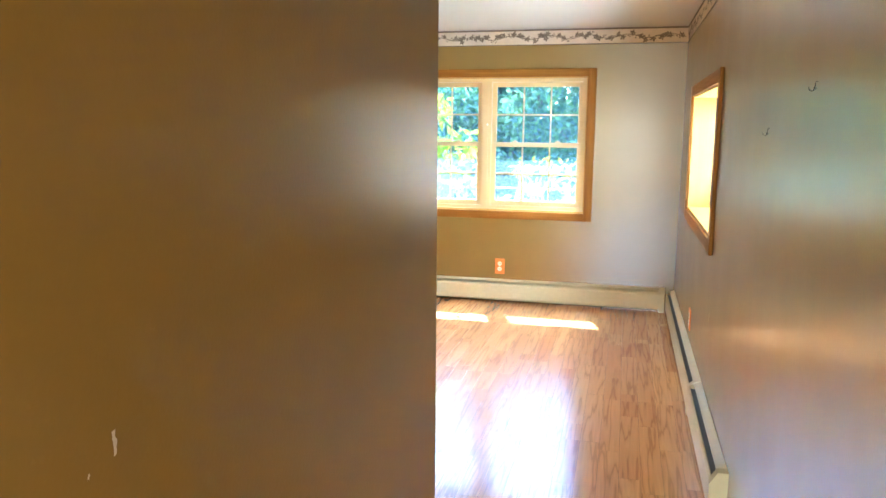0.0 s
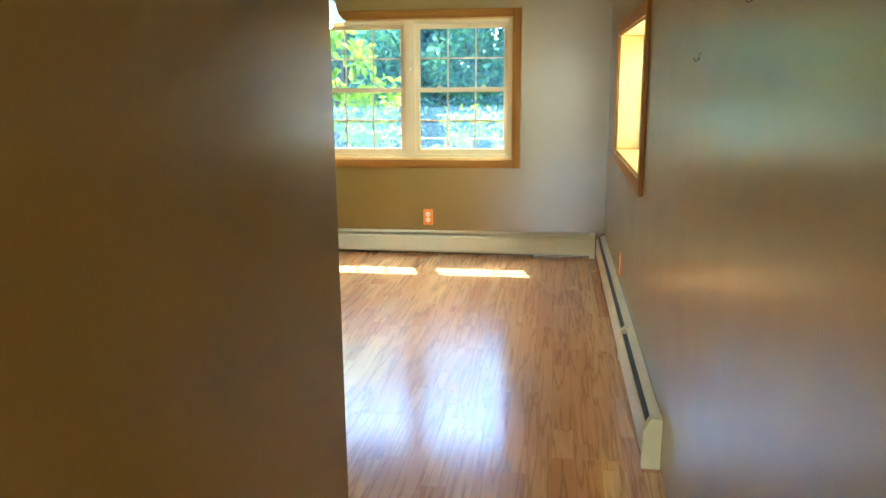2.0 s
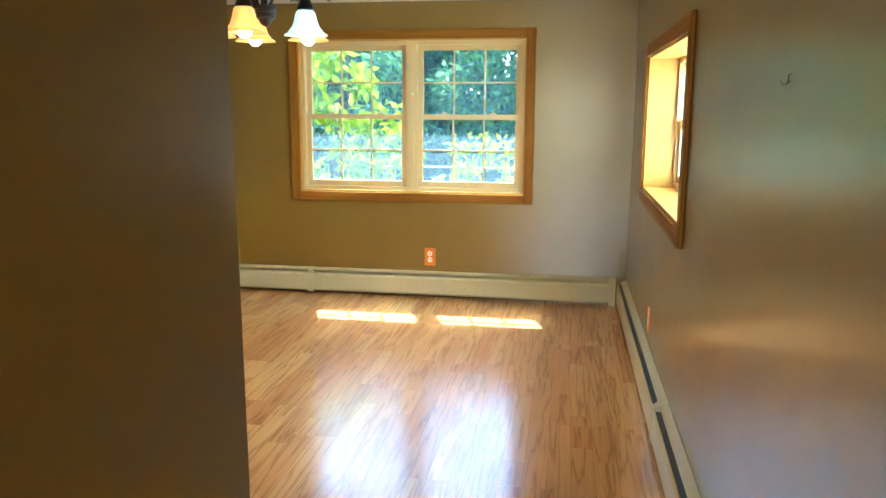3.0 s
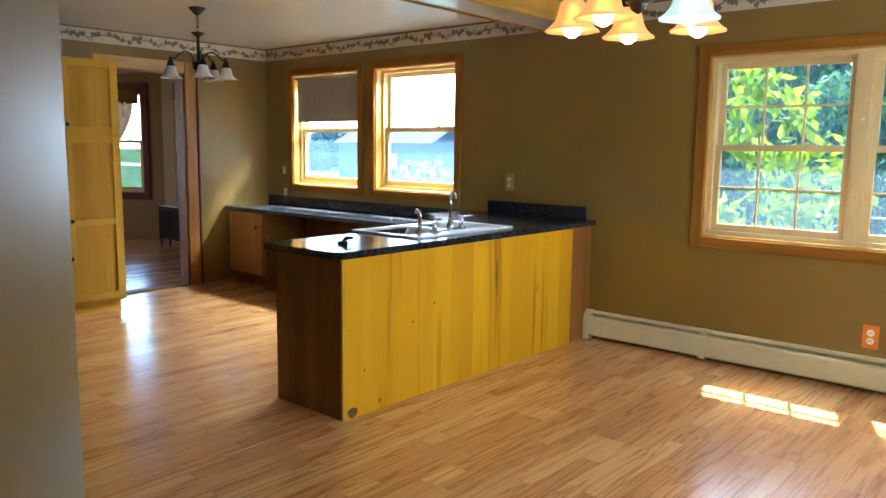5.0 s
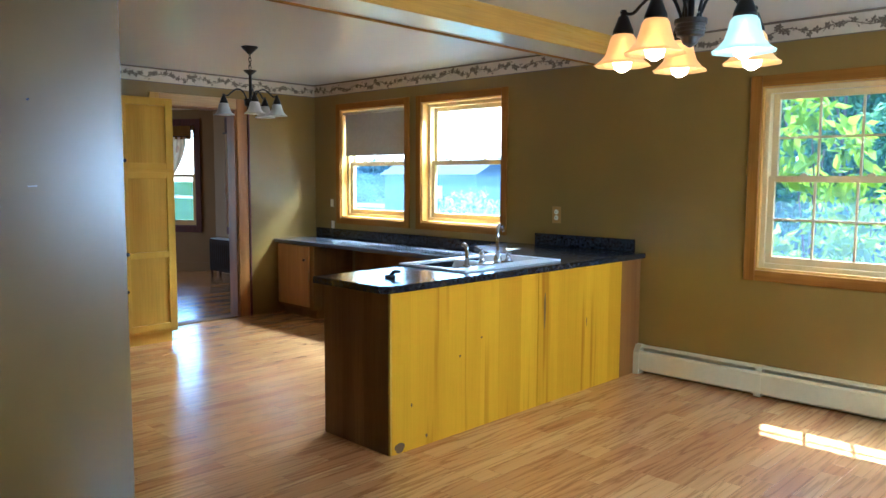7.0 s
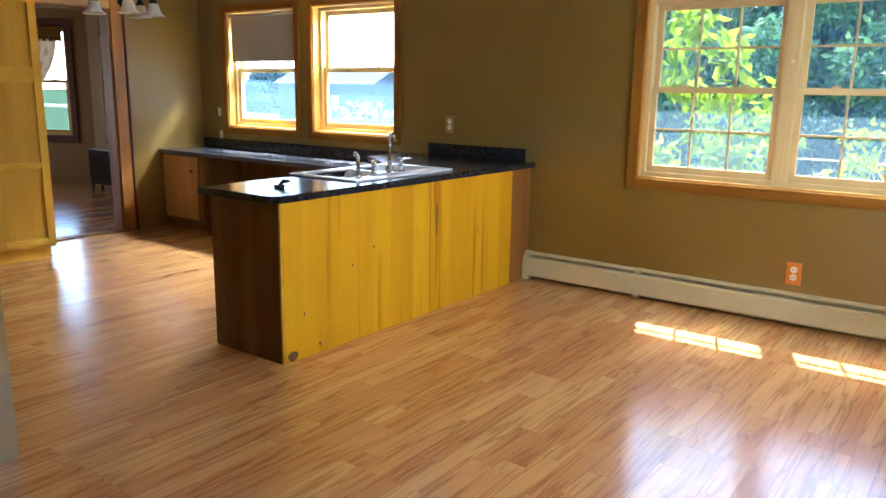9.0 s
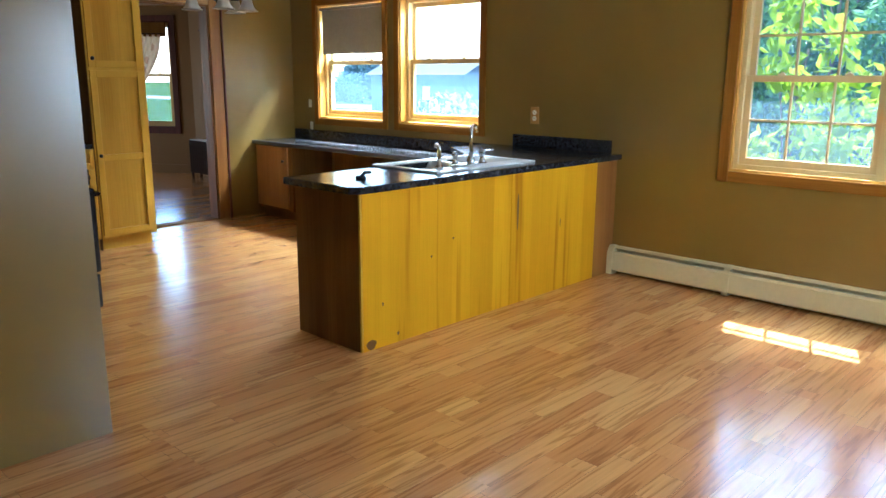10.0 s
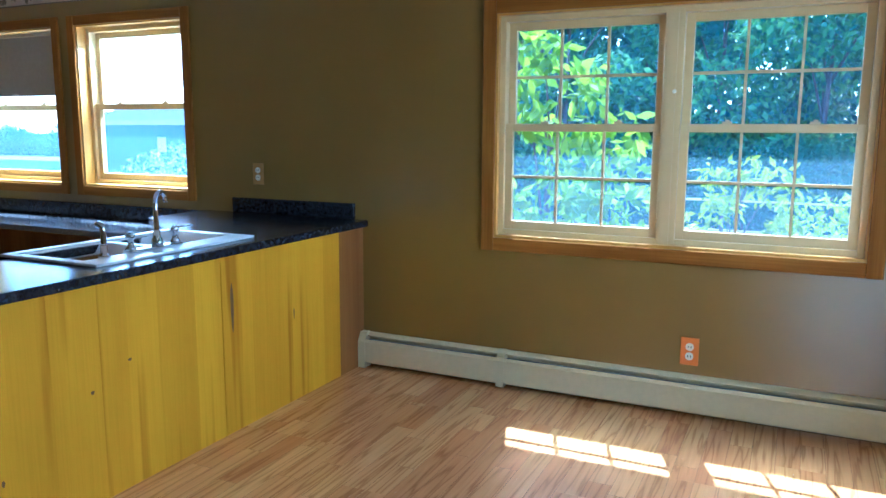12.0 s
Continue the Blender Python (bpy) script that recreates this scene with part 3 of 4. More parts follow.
shaker(tc, "upper_door", cx, 0.012, 0.448, 1.49, 2.07, maple, (0.035, 1.56))
shaker(tc, "lower_door", cx, 0.012, 0.448, 0.125, 1.465, maple, (0.035, 0.79), mid=0.77)

bc = thing("base_cabinet", pose(WK, 5.91, 0), "yellow maple base cabinet with a drawer over a door", "cabinet")
part("body", boxes([(0.001, cx, 0.0, 0.733, 0.10, 0.85)], 0.002), maple, bc)
part("toe_kick", boxes([(0.001, cx - 0.05, 0.0, 0.733, 0, 0.10)]), maple, bc)
shaker(bc, "drawer_front", cx, 0.27, 0.725, 0.70, 0.845, maple, (0.50, 0.772), rail=0.035)
shaker(bc, "door", cx, 0.27, 0.725, 0.12, 0.685, maple, (0.31, 0.63))
part("filler", boxes([(cx, cx + 0.018, 0.0, 0.26, 0.12, 0.845)]), maple, bc)
wt = thing("worktop", pose(WK, PY, 0), "black marbled laminate worktop on the cabinets along the wall", "worktop")
part("top", boxes([(0.001, cx + 0.03, 0.003, 1.334, 0.851, 0.889)], 0.004), counter_mat, wt)
uc = thing("wall_cabinet", pose(WK, 5.65, 0), "pale maple wall cabinet above the worktop", "cabinet")
part("body", boxes([(0.001, 0.32, 0.0, 0.96, 1.40, 2.085)], 0.002), maple, uc)
shaker(uc, "door", 0.32, 0.50, 0.955, 1.41, 2.075, maple)
shaker(uc, "door", 0.32, 0.005, 0.49, 1.41, 2.075, maple)

# cabinets and range along the south kitchen wall
ec = thing("end_cabinet", pose(-3.855, PY, 0), "yellow maple end cabinet beside the range", "cabinet")
part("body", boxes([(-0.18, 0.0, 0.002, 0.50, 0.0, 0.85)], 0.002), maple, ec)
shaker(ec, "door", 0.0, 0.05, 0.49, 0.11, 0.70, maple, (0.40, 0.63))
shaker(ec, "drawer_front", 0.0, 0.05, 0.49, 0.71, 0.845, maple, None, rail=0.035)
part("face_frame", boxes([(-0.18, -0.002, 0.5005, 0.52, 0.0, 0.85)]), maple, ec)
wt2 = thing("worktop", pose(-3.855, PY, 0), "short black marbled laminate worktop beside the range", "worktop")
part("top", boxes([(-0.18, 0.02, 0.002, 0.535, 0.851, 0.889)], 0.008), counter_mat, wt2)
rg = thing("range", pose(-4.415, PY, 0), "white freestanding range with a black oven door", "oven")
part("body", boxes([(-0.375, 0.375, 0.01, 0.585, 0.03, 0.90)], 0.006), oven_white, rg)
part("oven_door", boxes([(-0.37, 0.37, 0.586, 0.63, 0.28, 0.78)], 0.006), oven_black, rg)
part("drawer_front", boxes([(-0.37, 0.37, 0.586, 0.62, 0.06, 0.265)], 0.006), oven_black, rg)
part("door_handle", tube(bmesh.new(), smooth_path([(-0.33, 0.63, 0.74), (-0.31, 0.665, 0.745), (0.31, 0.665, 0.745), (0.33, 0.63, 0.74)]), 0.011), oven_black, rg, "black bar handle", True)
part("control_panel", boxes([(-0.37, 0.37, 0.586, 0.61, 0.80, 0.895)], 0.006), oven_black, rg)
part("backguard", boxes([(-0.37, 0.37, 0.012, 0.06, 0.901, 1.05)], 0.006), oven_white, rg)

# desk-height counter under the kitchen windows
DKZ, DKY = 0.785, 8.525
lc = thing("low_cabinet", pose(WK, DKY, 0), "brown maple base cabinet with one door under the low counter", "cabinet")
part("body", boxes([(0.05, 0.66, 0.03, 0.53, 0.09, DKZ - 0.04)], 0.002), dark_panel, lc)
part("toe_kick", boxes([(0.06, 0.64, 0.08, 0.5, 0, 0.09)]), dark_panel, lc)
dsh = wood("orange maple", (0.50, 0.27, 0.08), (0.38, 0.18, 0.05), 0.4)
dd = part("door", boxes([(0.06, 0.60, 0.008, 0.028, 0.12, DKZ - 0.05)], 0.002), dsh, lc, "orange maple slab door")
part("knob", lathe(bmesh.new(), [(0.006, 0), (0.006, 0.012), (0.015, 0.018), (0.016, 0.024), (0.010, 0.03)], 12,
     Matrix.Translation((0.55, 0.008, 0.60)) @ pose(0, 0, 0, 90, 0, 0)), black_metal, dd, "small black knob", True)
lw = thing("low_counter", pose(WK, DKY, 0), "long black laminate counter at desk height below the windows", "worktop")
part("top", boxes([(0.002, 3.40, 0.0, N - DKY - 0.001, DKZ - 0.038, DKZ)], 0.004), lightened_counter, lw)
part("backsplash", boxes([(0.03, 3.10, N - DKY - 0.021, N - DKY - 0.001, DKZ + 0.0005, DKZ + 0.10)], 0.004), counter_mat, lw)
# dark sheet added behind the open, dark space under the counter
part("back_panel", boxes([(0.70, 3.45, N - DKY - 0.012, N - DKY - 0.002, 0.0, DKZ - 0.04)]), dark_panel, lw, "added dark sheet behind the open space below the counter")

# peninsula
pn = thing("peninsula", pose(-3.05, 6.60, 0), "kitchen peninsula clad in yellow birch boards with a brown end panel", "kitchen island")
PL = N - 6.60
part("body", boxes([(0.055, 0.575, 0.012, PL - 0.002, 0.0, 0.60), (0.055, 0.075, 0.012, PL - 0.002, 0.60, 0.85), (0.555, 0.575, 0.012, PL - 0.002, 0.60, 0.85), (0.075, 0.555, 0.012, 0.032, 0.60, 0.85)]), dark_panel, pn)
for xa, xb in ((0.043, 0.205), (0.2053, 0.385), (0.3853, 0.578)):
    part("end_board", boxes([(xa, xb, 0.0, 0.0115, 0.0, 0.85)], 0.0006), dark_panel, pn, "brown end board")
part("corner_strip", boxes([(0.5785, 0.594, 0.0, 0.013, 0.0, 0.85)], 0.002), maple, pn)
seam = 7.835 - 6.60
tones = [0.0, 0.5, 0.2, 0.8, 0.1, 0.6]
rng = random.Random(3)
y = 0.0135
while y < PL - 0.004:
    w = rng.choice([0.10, 0.13, 0.16, 0.19, 0.21])
    e = y + w
    if y < seam <= e + 0.05:
        e = seam
    e = min(e, PL - 0.002)
    if PL - 0.002 - e < 0.05:
        e = PL - 0.002
    part("board", boxes([(0.576, 0.594, y, e - (0.006 if abs(e - seam) < 1e-6 else 0.0004), 0.0, 0.85)]), birch_dark if y > PL - 0.30 else birch, pn)
    y = e
bk = plain("brown knot", (0.16, 0.065, 0.012), 0.5)
# knots, plus a mark at the base corner and a grain flame by the seam
for ky, kz, ka, kb in ((6.665, 0.03, 0.035, 0.028), (6.86, 0.05, 0.009, 0.011), (6.75, 0.24, 0.006, 0.012), (7.12, 0.44, 0.008, 0.008), (7.30, 0.52, 0.010, 0.006), (7.90, 0.60, 0.010, 0.12), (8.37, 0.47, 0.005, 0.03)):
    bm = bmesh.new()
    ring = [bm.verts.new((0.5946, ky - 6.60 + ka * math.cos(a) * (1 + 0.15 * math.sin(3 * a)), kz + kb * math.sin(a))) for a in [i * math.pi / 8 for i in range(16)]]
    bm.faces.new(ring)
    part("knot", bm, bk, pn, "dark brown mark on the birch")
pt = thing("worktop", pose(-3.05, 6.60, 0), "black marbled laminate worktop on the peninsula with a sink cut in", "worktop")
bm = bmesh.new()
SKX, SKY0, SKY1 = (-0.04, 0.52), 0.635, 1.565
outer = [(0.03, -0.065), (0.585, -0.065), (0.63, -0.02), (0.63, PL - 0.002), (-0.62, PL - 0.002), (-0.62, 1.98), (-0.17, 1.65), (0.03, 1.30)]
inner = [(SKX[0] + 0.02, SKY0 + 0.02), (SKX[1] - 0.02, SKY0 + 0.02), (SKX[1] - 0.02, SKY1 - 0.02), (SKX[0] + 0.02, SKY1 - 0.02)]
rings = []
for z in (0.852, 0.886, 0.8895):
    e = 0.0035 if z > 0.887 else 0.0
    rings.append([bm.verts.new((x + (e if x < 0.2 else -e), yy + (e if yy < 0 else 0), z)) for x, yy in outer])
holes = [[bm.verts.new((x, yy, z)) for x, yy in inner] for z in (0.852, 0.8895)]
for lo, up in ((rings[0], rings[1]), (rings[1], rings[2]), (holes[0], holes[1])):
    for i in range(len(lo)):
        k = (i + 1) % len(lo)
        bm.faces.new((lo[i], lo[k], up[k], up[i]))
for o, h in ((rings[0], holes[0]), (rings[2], holes[1])):
    bm.faces.new((o[0], o[1], o[2], h[1], h[0]))
    bm.faces.new((o[2], o[3], h[2], h[1]))
    bm.faces.new((o[3], o[4], o[5], o[6], h[3], h[2]))
    bm.faces.new((o[6], o[7], h[3]))
    bm.faces.new((o[7], o[0], h[0], h[3]))
part("top", bm, counter_mat, pt)
part("backsplash", boxes([(-0.375, 0.545, PL - 0.024, PL - 0.002, 0.8905, 0.985)], 0.004), counter_mat, pt)

sk = thing("sink", pose(-3.05, 6.60, 0.8905), "cream double-bowl drop-in sink in the black worktop", "sink")
bm = bmesh.new()
x0, x1 = SKX
bx0, bx1 = x0 + 0.045, x1 - 0.12
ym = (SKY0 + SKY1) / 2
for it in ((x0, bx0, SKY0, SKY1, 0, 0.012), (bx1, x1, SKY0, SKY1, 0, 0.012), (bx0, bx1, SKY0, SKY0 + 0.045, 0, 0.012), (bx0, bx1, SKY1 - 0.045, SKY1, 0, 0.012), (bx0, bx1, ym - 0.02, ym + 0.02, -0.004, 0.0085)):
    box(bm, *it, bevel=0.004, seg=2)
part("rim", bm, sink_white, sk)
for ya, yb in ((SKY0 + 0.043, ym - 0.018), (ym + 0.018, SKY1 - 0.043)):
    bowl = bmesh.new()
    rows = []
    for q, z in ((0.0, 0.008), (0.008, -0.004), (0.018, -0.035), (0.03, -0.062), (0.06, -0.075)):
        ring = []
        for cx_, cy_, a0 in ((bx1 - 0.045, yb - 0.045, 0), (bx0 + 0.045, yb - 0.045, 90), (bx0 + 0.045, ya + 0.045, 180), (bx1 - 0.045, ya + 0.045, 270)):
            for k in range(4):
                a = radians(a0 + 30 * k)
                r = max(0.047 - q * 0.4, 0.02)
                sx = 1 if math.cos(radians(a0 + 45)) > 0 else -1
                sy = 1 if math.sin(radians(a0 + 45)) > 0 else -1
                ring.append(bowl.verts.new((cx_ - sx * q * 0.8 + r * math.cos(a), cy_ - sy * q * 0.8 + r * math.sin(a), z)))
        rows.append(ring)
    for p, q in zip(rows, rows[1:]):
        for i in range(16):
            bowl.faces.new((p[i], p[(i + 1) % 16], q[(i + 1) % 16], q[i]))
    bowl.faces.new(rows[-1])
    b_ = part("bowl", bowl, sink_white, sk, "deep cream enamel bowl", True)
    part("drain", lathe(bmesh.new(), [(0.02, -0.0745), (0.042, -0.0735), (0.044, -0.072), (0.030, -0.0725)], 18, Matrix.Translation(((bx0 + bx1) / 2, (ya + yb) / 2, 0))), chrome, b_, "chrome drain ring")
fc = thing("faucet", pose(-2.635, 7.615, 0.903), "chrome bridge faucet with an arched spout and two lever handles", "faucet")
part("deck_plate", boxes([(-0.025, 0.025, -0.14, 0.16, 0, 0.012)], 0.005), chrome, fc)
part("spout", tube(bmesh.new(), smooth_path([(0, 0.03, 0.01), (0, 0.03, 0.10), (0, 0.03, 0.18), (-0.008, 0.045, 0.225), (-0.015, 0.075, 0.24), (-0.022, 0.105, 0.225), (-0.024, 0.112, 0.195)]), 0.011, 12), chrome, fc, smooth=True)
part("spout_base", lathe(bmesh.new(), [(0.026, 0.01), (0.026, 0.03), (0.017, 0.05), (0.014, 0.08)], 16, Matrix.Translation((0, 0.03, 0))), chrome, fc, smooth=True)
for hy in (-0.115, 0.135):
    h = part("handle", lathe(bmesh.new(), [(0.022, 0.01), (0.022, 0.02), (0.014, 0.03), (0.012, 0.055), (0.02, 0.062), (0.018, 0.08), (0.008, 0.09)], 14, Matrix.Translation((0, hy, 0))), chrome, fc, smooth=True)
    part("lever", tube(bmesh.new(), [(0, hy, 0.078), (0.03, hy + 0.03 * (1 if hy > 0 else -1), 0.085), (0.045, hy + 0.06 * (1 if hy > 0 else -1), 0.09)], [0.006, 0.005, 0.006]), chrome, h, smooth=True)
sp = thing("side_sprayer", pose(-2.635, 7.365, 0.903), "chrome side sprayer standing by the faucet", "faucet")
part("base", lathe(bmesh.new(), [(0.024, 0), (0.024, 0.01), (0.015, 0.02), (0.013, 0.05)], 14), chrome, sp, smooth=True)
part("head", tube(bmesh.new(), smooth_path([(0, 0, 0.05), (0, 0, 0.10), (-0.005, 0, 0.125), (-0.03, 0, 0.135)]), [0.012] * 10 + [0.014] * 6, 10), chrome, sp, smooth=True)
bs = thing("sink_stopper", pose(-2.68, 6.80, 0.891), "small black rubber sink stopper lying on the worktop", "stopper")
part("disc", lathe(bmesh.new(), [(0.028, 0), (0.032, 0.006), (0.026, 0.014)], 16, pose(0, 0, 0)), black_metal, bs, smooth=True)
part("stem", tube(bmesh.new(), [(0, 0, 0.012), (0.01, 0.02, 0.03), (0.03, 0.05, 0.03)], [0.008, 0.012, 0.008]), black_metal, bs, smooth=True)


# ---- baseboard heaters ----
def heater(name, m, L, joints, label, cap0=True, cap1=False):
    """runs along local x from 0; y is away from the wall; profile of a hydronic baseboard."""
    t = thing(name, m, label, "baseboard heater")
    def prism(bm, prof, a, b):
        va = [bm.verts.new((a, y, z)) for y, z in prof]
        vb = [bm.verts.new((b, y, z)) for y, z in prof]
        for i in range(len(prof)):
            k = (i + 1) % len(prof)
            bm.faces.new((va[i], va[k], vb[k], vb[i]))
        bm.faces.new(va)
        bm.faces.new(vb)
    bm = bmesh.new()
    prism(bm, [(0.001, 0.01), (0.006, 0.01), (0.006, 0.203), (0.040, 0.191), (0.040, 0.195), (0.004, 0.210), (0.001, 0.210)], 0, L)
    part("back_plate", bm, enamel, t)
    bm = bmesh.new()
    prism(bm, [(0.058, 0.035), (0.064, 0.030), (0.070, 0.036), (0.070, 0.158), (0.062, 0.176), (0.058, 0.174), (0.066, 0.156), (0.066, 0.04)], 0, L)
    part("front_cover", bm, enamel, t)
    part("heating_element", boxes([(0.02, L - 0.02, 0.010, 0.055, 0.05, 0.165)]), dark_gap, t, "dark finned element")
    ends = [(0, 0.045)] if cap0 else []
    ends += [(L - 0.045, L)] if cap1 else []
    for a, b in ends:
        bm = bmesh.new()
        prism(bm, [(0.0008, 0), (0.0735, 0), (0.0735, 0.162), (0.042, 0.2135), (0.0008, 0.2135)], a - 0.001, b)
        part("end_cap", bm, enamel, t)
    for j in joints:
        bm = bmesh.new()
        prism(bm, [(0.0008, 0.012), (0.072, 0.012), (0.072, 0.160), (0.062, 0.182), (0.040, 0.2), (0.004, 0.2125), (0.0008, 0.2125)], j - 0.022, j + 0.022)
        part("joint_cover", bm, enamel, t)
    return t


heater("baseboard_heater", pose(-2.455, N, 0) @ Matrix.Diagonal((1, -1, 1, 1)), R - 0.08 + 2.455, [2.455 - 1.545], "cream metal baseboard heater below the double window", True, True)
heater("baseboard_heater", pose(R, 5.365, 0, 0, 0, 90), N - 0.075 - 5.365, [1.185], "cream metal baseboard heater along the long wall", True, False)


# ---- outlets, switches, hooks ----
def outlet(name, m, mat, label, rocker=False):
    t = thing(name, m, label, "outlet")
    part("plate", boxes([(-0.036, 0.036, 0.0005, 0.006, -0.058, 0.058)], 0.002), mat, t)
    if rocker:
        part("switch", boxes([(-0.006, 0.006, 0.006, 0.016, -0.012, 0.012)], 0.001), plate_ivory, t)
    else:
        for z in (-0.02, 0.02):
            r = part("receptacle", lathe(bmesh.new(), [(0.0165, 0), (0.0165, 0.003)], 16, Matrix.Translation((0, 0.0055, z)) @ pose(0, 0, 0, -90, 0, 0)), plate_ivory, t, "ivory socket")
            part("slots", boxes([(-0.007, -0.004, 0.0086, 0.0092, z - 0.004, z + 0.005), (0.004, 0.007, 0.0086, 0.0092, z - 0.004, z + 0.005)]), slot_dark, r)
    return t


face_in = Matrix.Rotation(math.pi, 4, "Z")
outlet("outlet", Matrix.Translation((-0.557, N, 0.328)) @ face_in @ Matrix.Scale(1.22, 4), plate_almond, "copper-tinted outlet plate low on the wall above the heater")
outlet("outlet", Matrix.Translation((-3.22, N, 1.14)) @ face_in @ Matrix.Scale(1.15, 4), plain("brown plastic plate", (0.40, 0.20, 0.03), 0.4), "wooden outlet plate above the peninsula")
outlet("switch", Matrix.Translation((-6.172, N, 1.157)) @ face_in @ Matrix.Scale(0.7, 4), plate_ivory, "small ivory switch by the kitchen corner", True)
outlet("outlet", Matrix.Translation((-6.158, N, 0.926)) @ face_in @ Matrix.Scale(0.7, 4), plate_ivory, "small ivory outlet above the low counter", True)
outlet("outlet", pose(R, 7.41, 0.345, 0, 0, 90) @ Matrix.Scale(1.2, 4), plate_almond, "copper-tinted outlet plate on the long wall above the heater")


def hook(m, label):
    t = thing("hook", m, label, "hook")
    part("wire", tube(bmesh.new(), smooth_path([(0, 0.0, 0.025), (0, 0.01, 0.02), (0, 0.012, 0.0), (0, 0.02, -0.018), (0, 0.035, -0.014), (0, 0.038, 0.0)]), 0.0018, 6), black_metal, t, smooth=True)
    part("arms", tube(bmesh.new(), smooth_path([(0.022, 0.004, -0.012), (0.008, 0.006, -0.004), (-0.008, 0.006, -0.004), (-0.024, 0.02, -0.014), (-0.026, 0.02, 0.0)]), 0.0016, 6), black_metal, t, smooth=True)
    t.scale = (0.55, 0.55, 0.55)
    return t


hook(pose(R, 5.05, 1.57, 0, 0, 90), "small black wire hook screwed into the long wall")
hook(pose(R, 4.43, 1.685, 0, 0, 90), "single black screw hook higher on the long wall")
for y, z in ((4.70, 1.69), (4.973, 1.687)):
    n = thing("nail", pose(PX, y, z), "small steel nail driven into the painted wall", "nail")
    part("shank", tube(bmesh.new(), [(-0.01, 0, 0), (0.014, 0, 0.003)], 0.003, 6), black_metal, n)


for y, z in ((8.50, 1.95), (8.58, 1.52)):
    n = thing("nail", pose(WK, y, z), "tiny bright nail stuck in the kitchen wall", "nail")
    part("shank", tube(bmesh.new(), [(-0.01, 0, 0), (0.010, 0, 0.002)], 0.004, 6), chrome, n)
sc = thing("screw_cap", pose(-0.70, N + 0.024, 1.61), "small white plastic cap on the window mullion", "fastener")
part("cap", lathe(bmesh.new(), [(0.010, 0), (0.009, 0.004), (0.004, 0.007)], 14, pose(0, 0, 0, 90, 0, 0)), plate_ivory, sc, smooth=True)


def scuff(m, w, h, mat, label):
    """a thin uneven smear on a wall, facing local x."""
    rs = random.Random(int(w * 1e4))
    bm = bmesh.new()
    n = 7
    a = [bm.verts.new((0.0008, (i / n - 0.5) * 0.3 * w + rs.uniform(-0.1, 0.1) * w, (i / n - 0.5) * h)) for i in range(n + 1)]
    c = [bm.verts.new((0.0008, v.co.y + w * rs.uniform(0.35, 0.6), v.co.z)) for v in a]
    for i in range(n):
        bm.faces.new((a[i], a[i + 1], c[i + 1], c[i]))
    t = thing("scuff_mark", m, label, "wall mark")
    part("smear", bm, mat, t)
    return t


chalk = plain("chalky scrape", (0.62, 0.55, 0.45), 0.8)
pale_mark = plain("pale wall mark", (0.42, 0.33, 0.18), 0.7)
smudge = plain("dull smudge", (0.20, 0.16, 0.09), 0.7)
scuff(pose(HX, 2.90, 1.284, 12), 0.010, 0.024, chalk, "small chalky scrape through the hall wall paint")
scuff(pose(HX, 2.865, 1.268), 0.005, 0.005, chalk, "tiny chalky chip in the hall wall paint")
scuff(pose(R, 4.38, 0.995, 10, 0, 180), 0.008, 0.07, smudge, "faint dull scuff on the long wall")
scuff(pose(R, 4.20, 0.93, -20, 0, 180), 0.006, 0.04, smudge, "faint short scuff on the long wall")
scuff(pose(R, 6.39, 0.61, 0, 0, 180), 0.006, 0.05, chalk, "pale dent line in the long wall paint")

scuff(pose(PX, 4.70, 1.395, 80), 0.010, 0.035, pale_mark, "small pale mark on the painted partition")
scuff(pose(PX, 4.978, 1.391, 100), 0.009, 0.030, pale_mark, "faint pale mark on the painted partition")


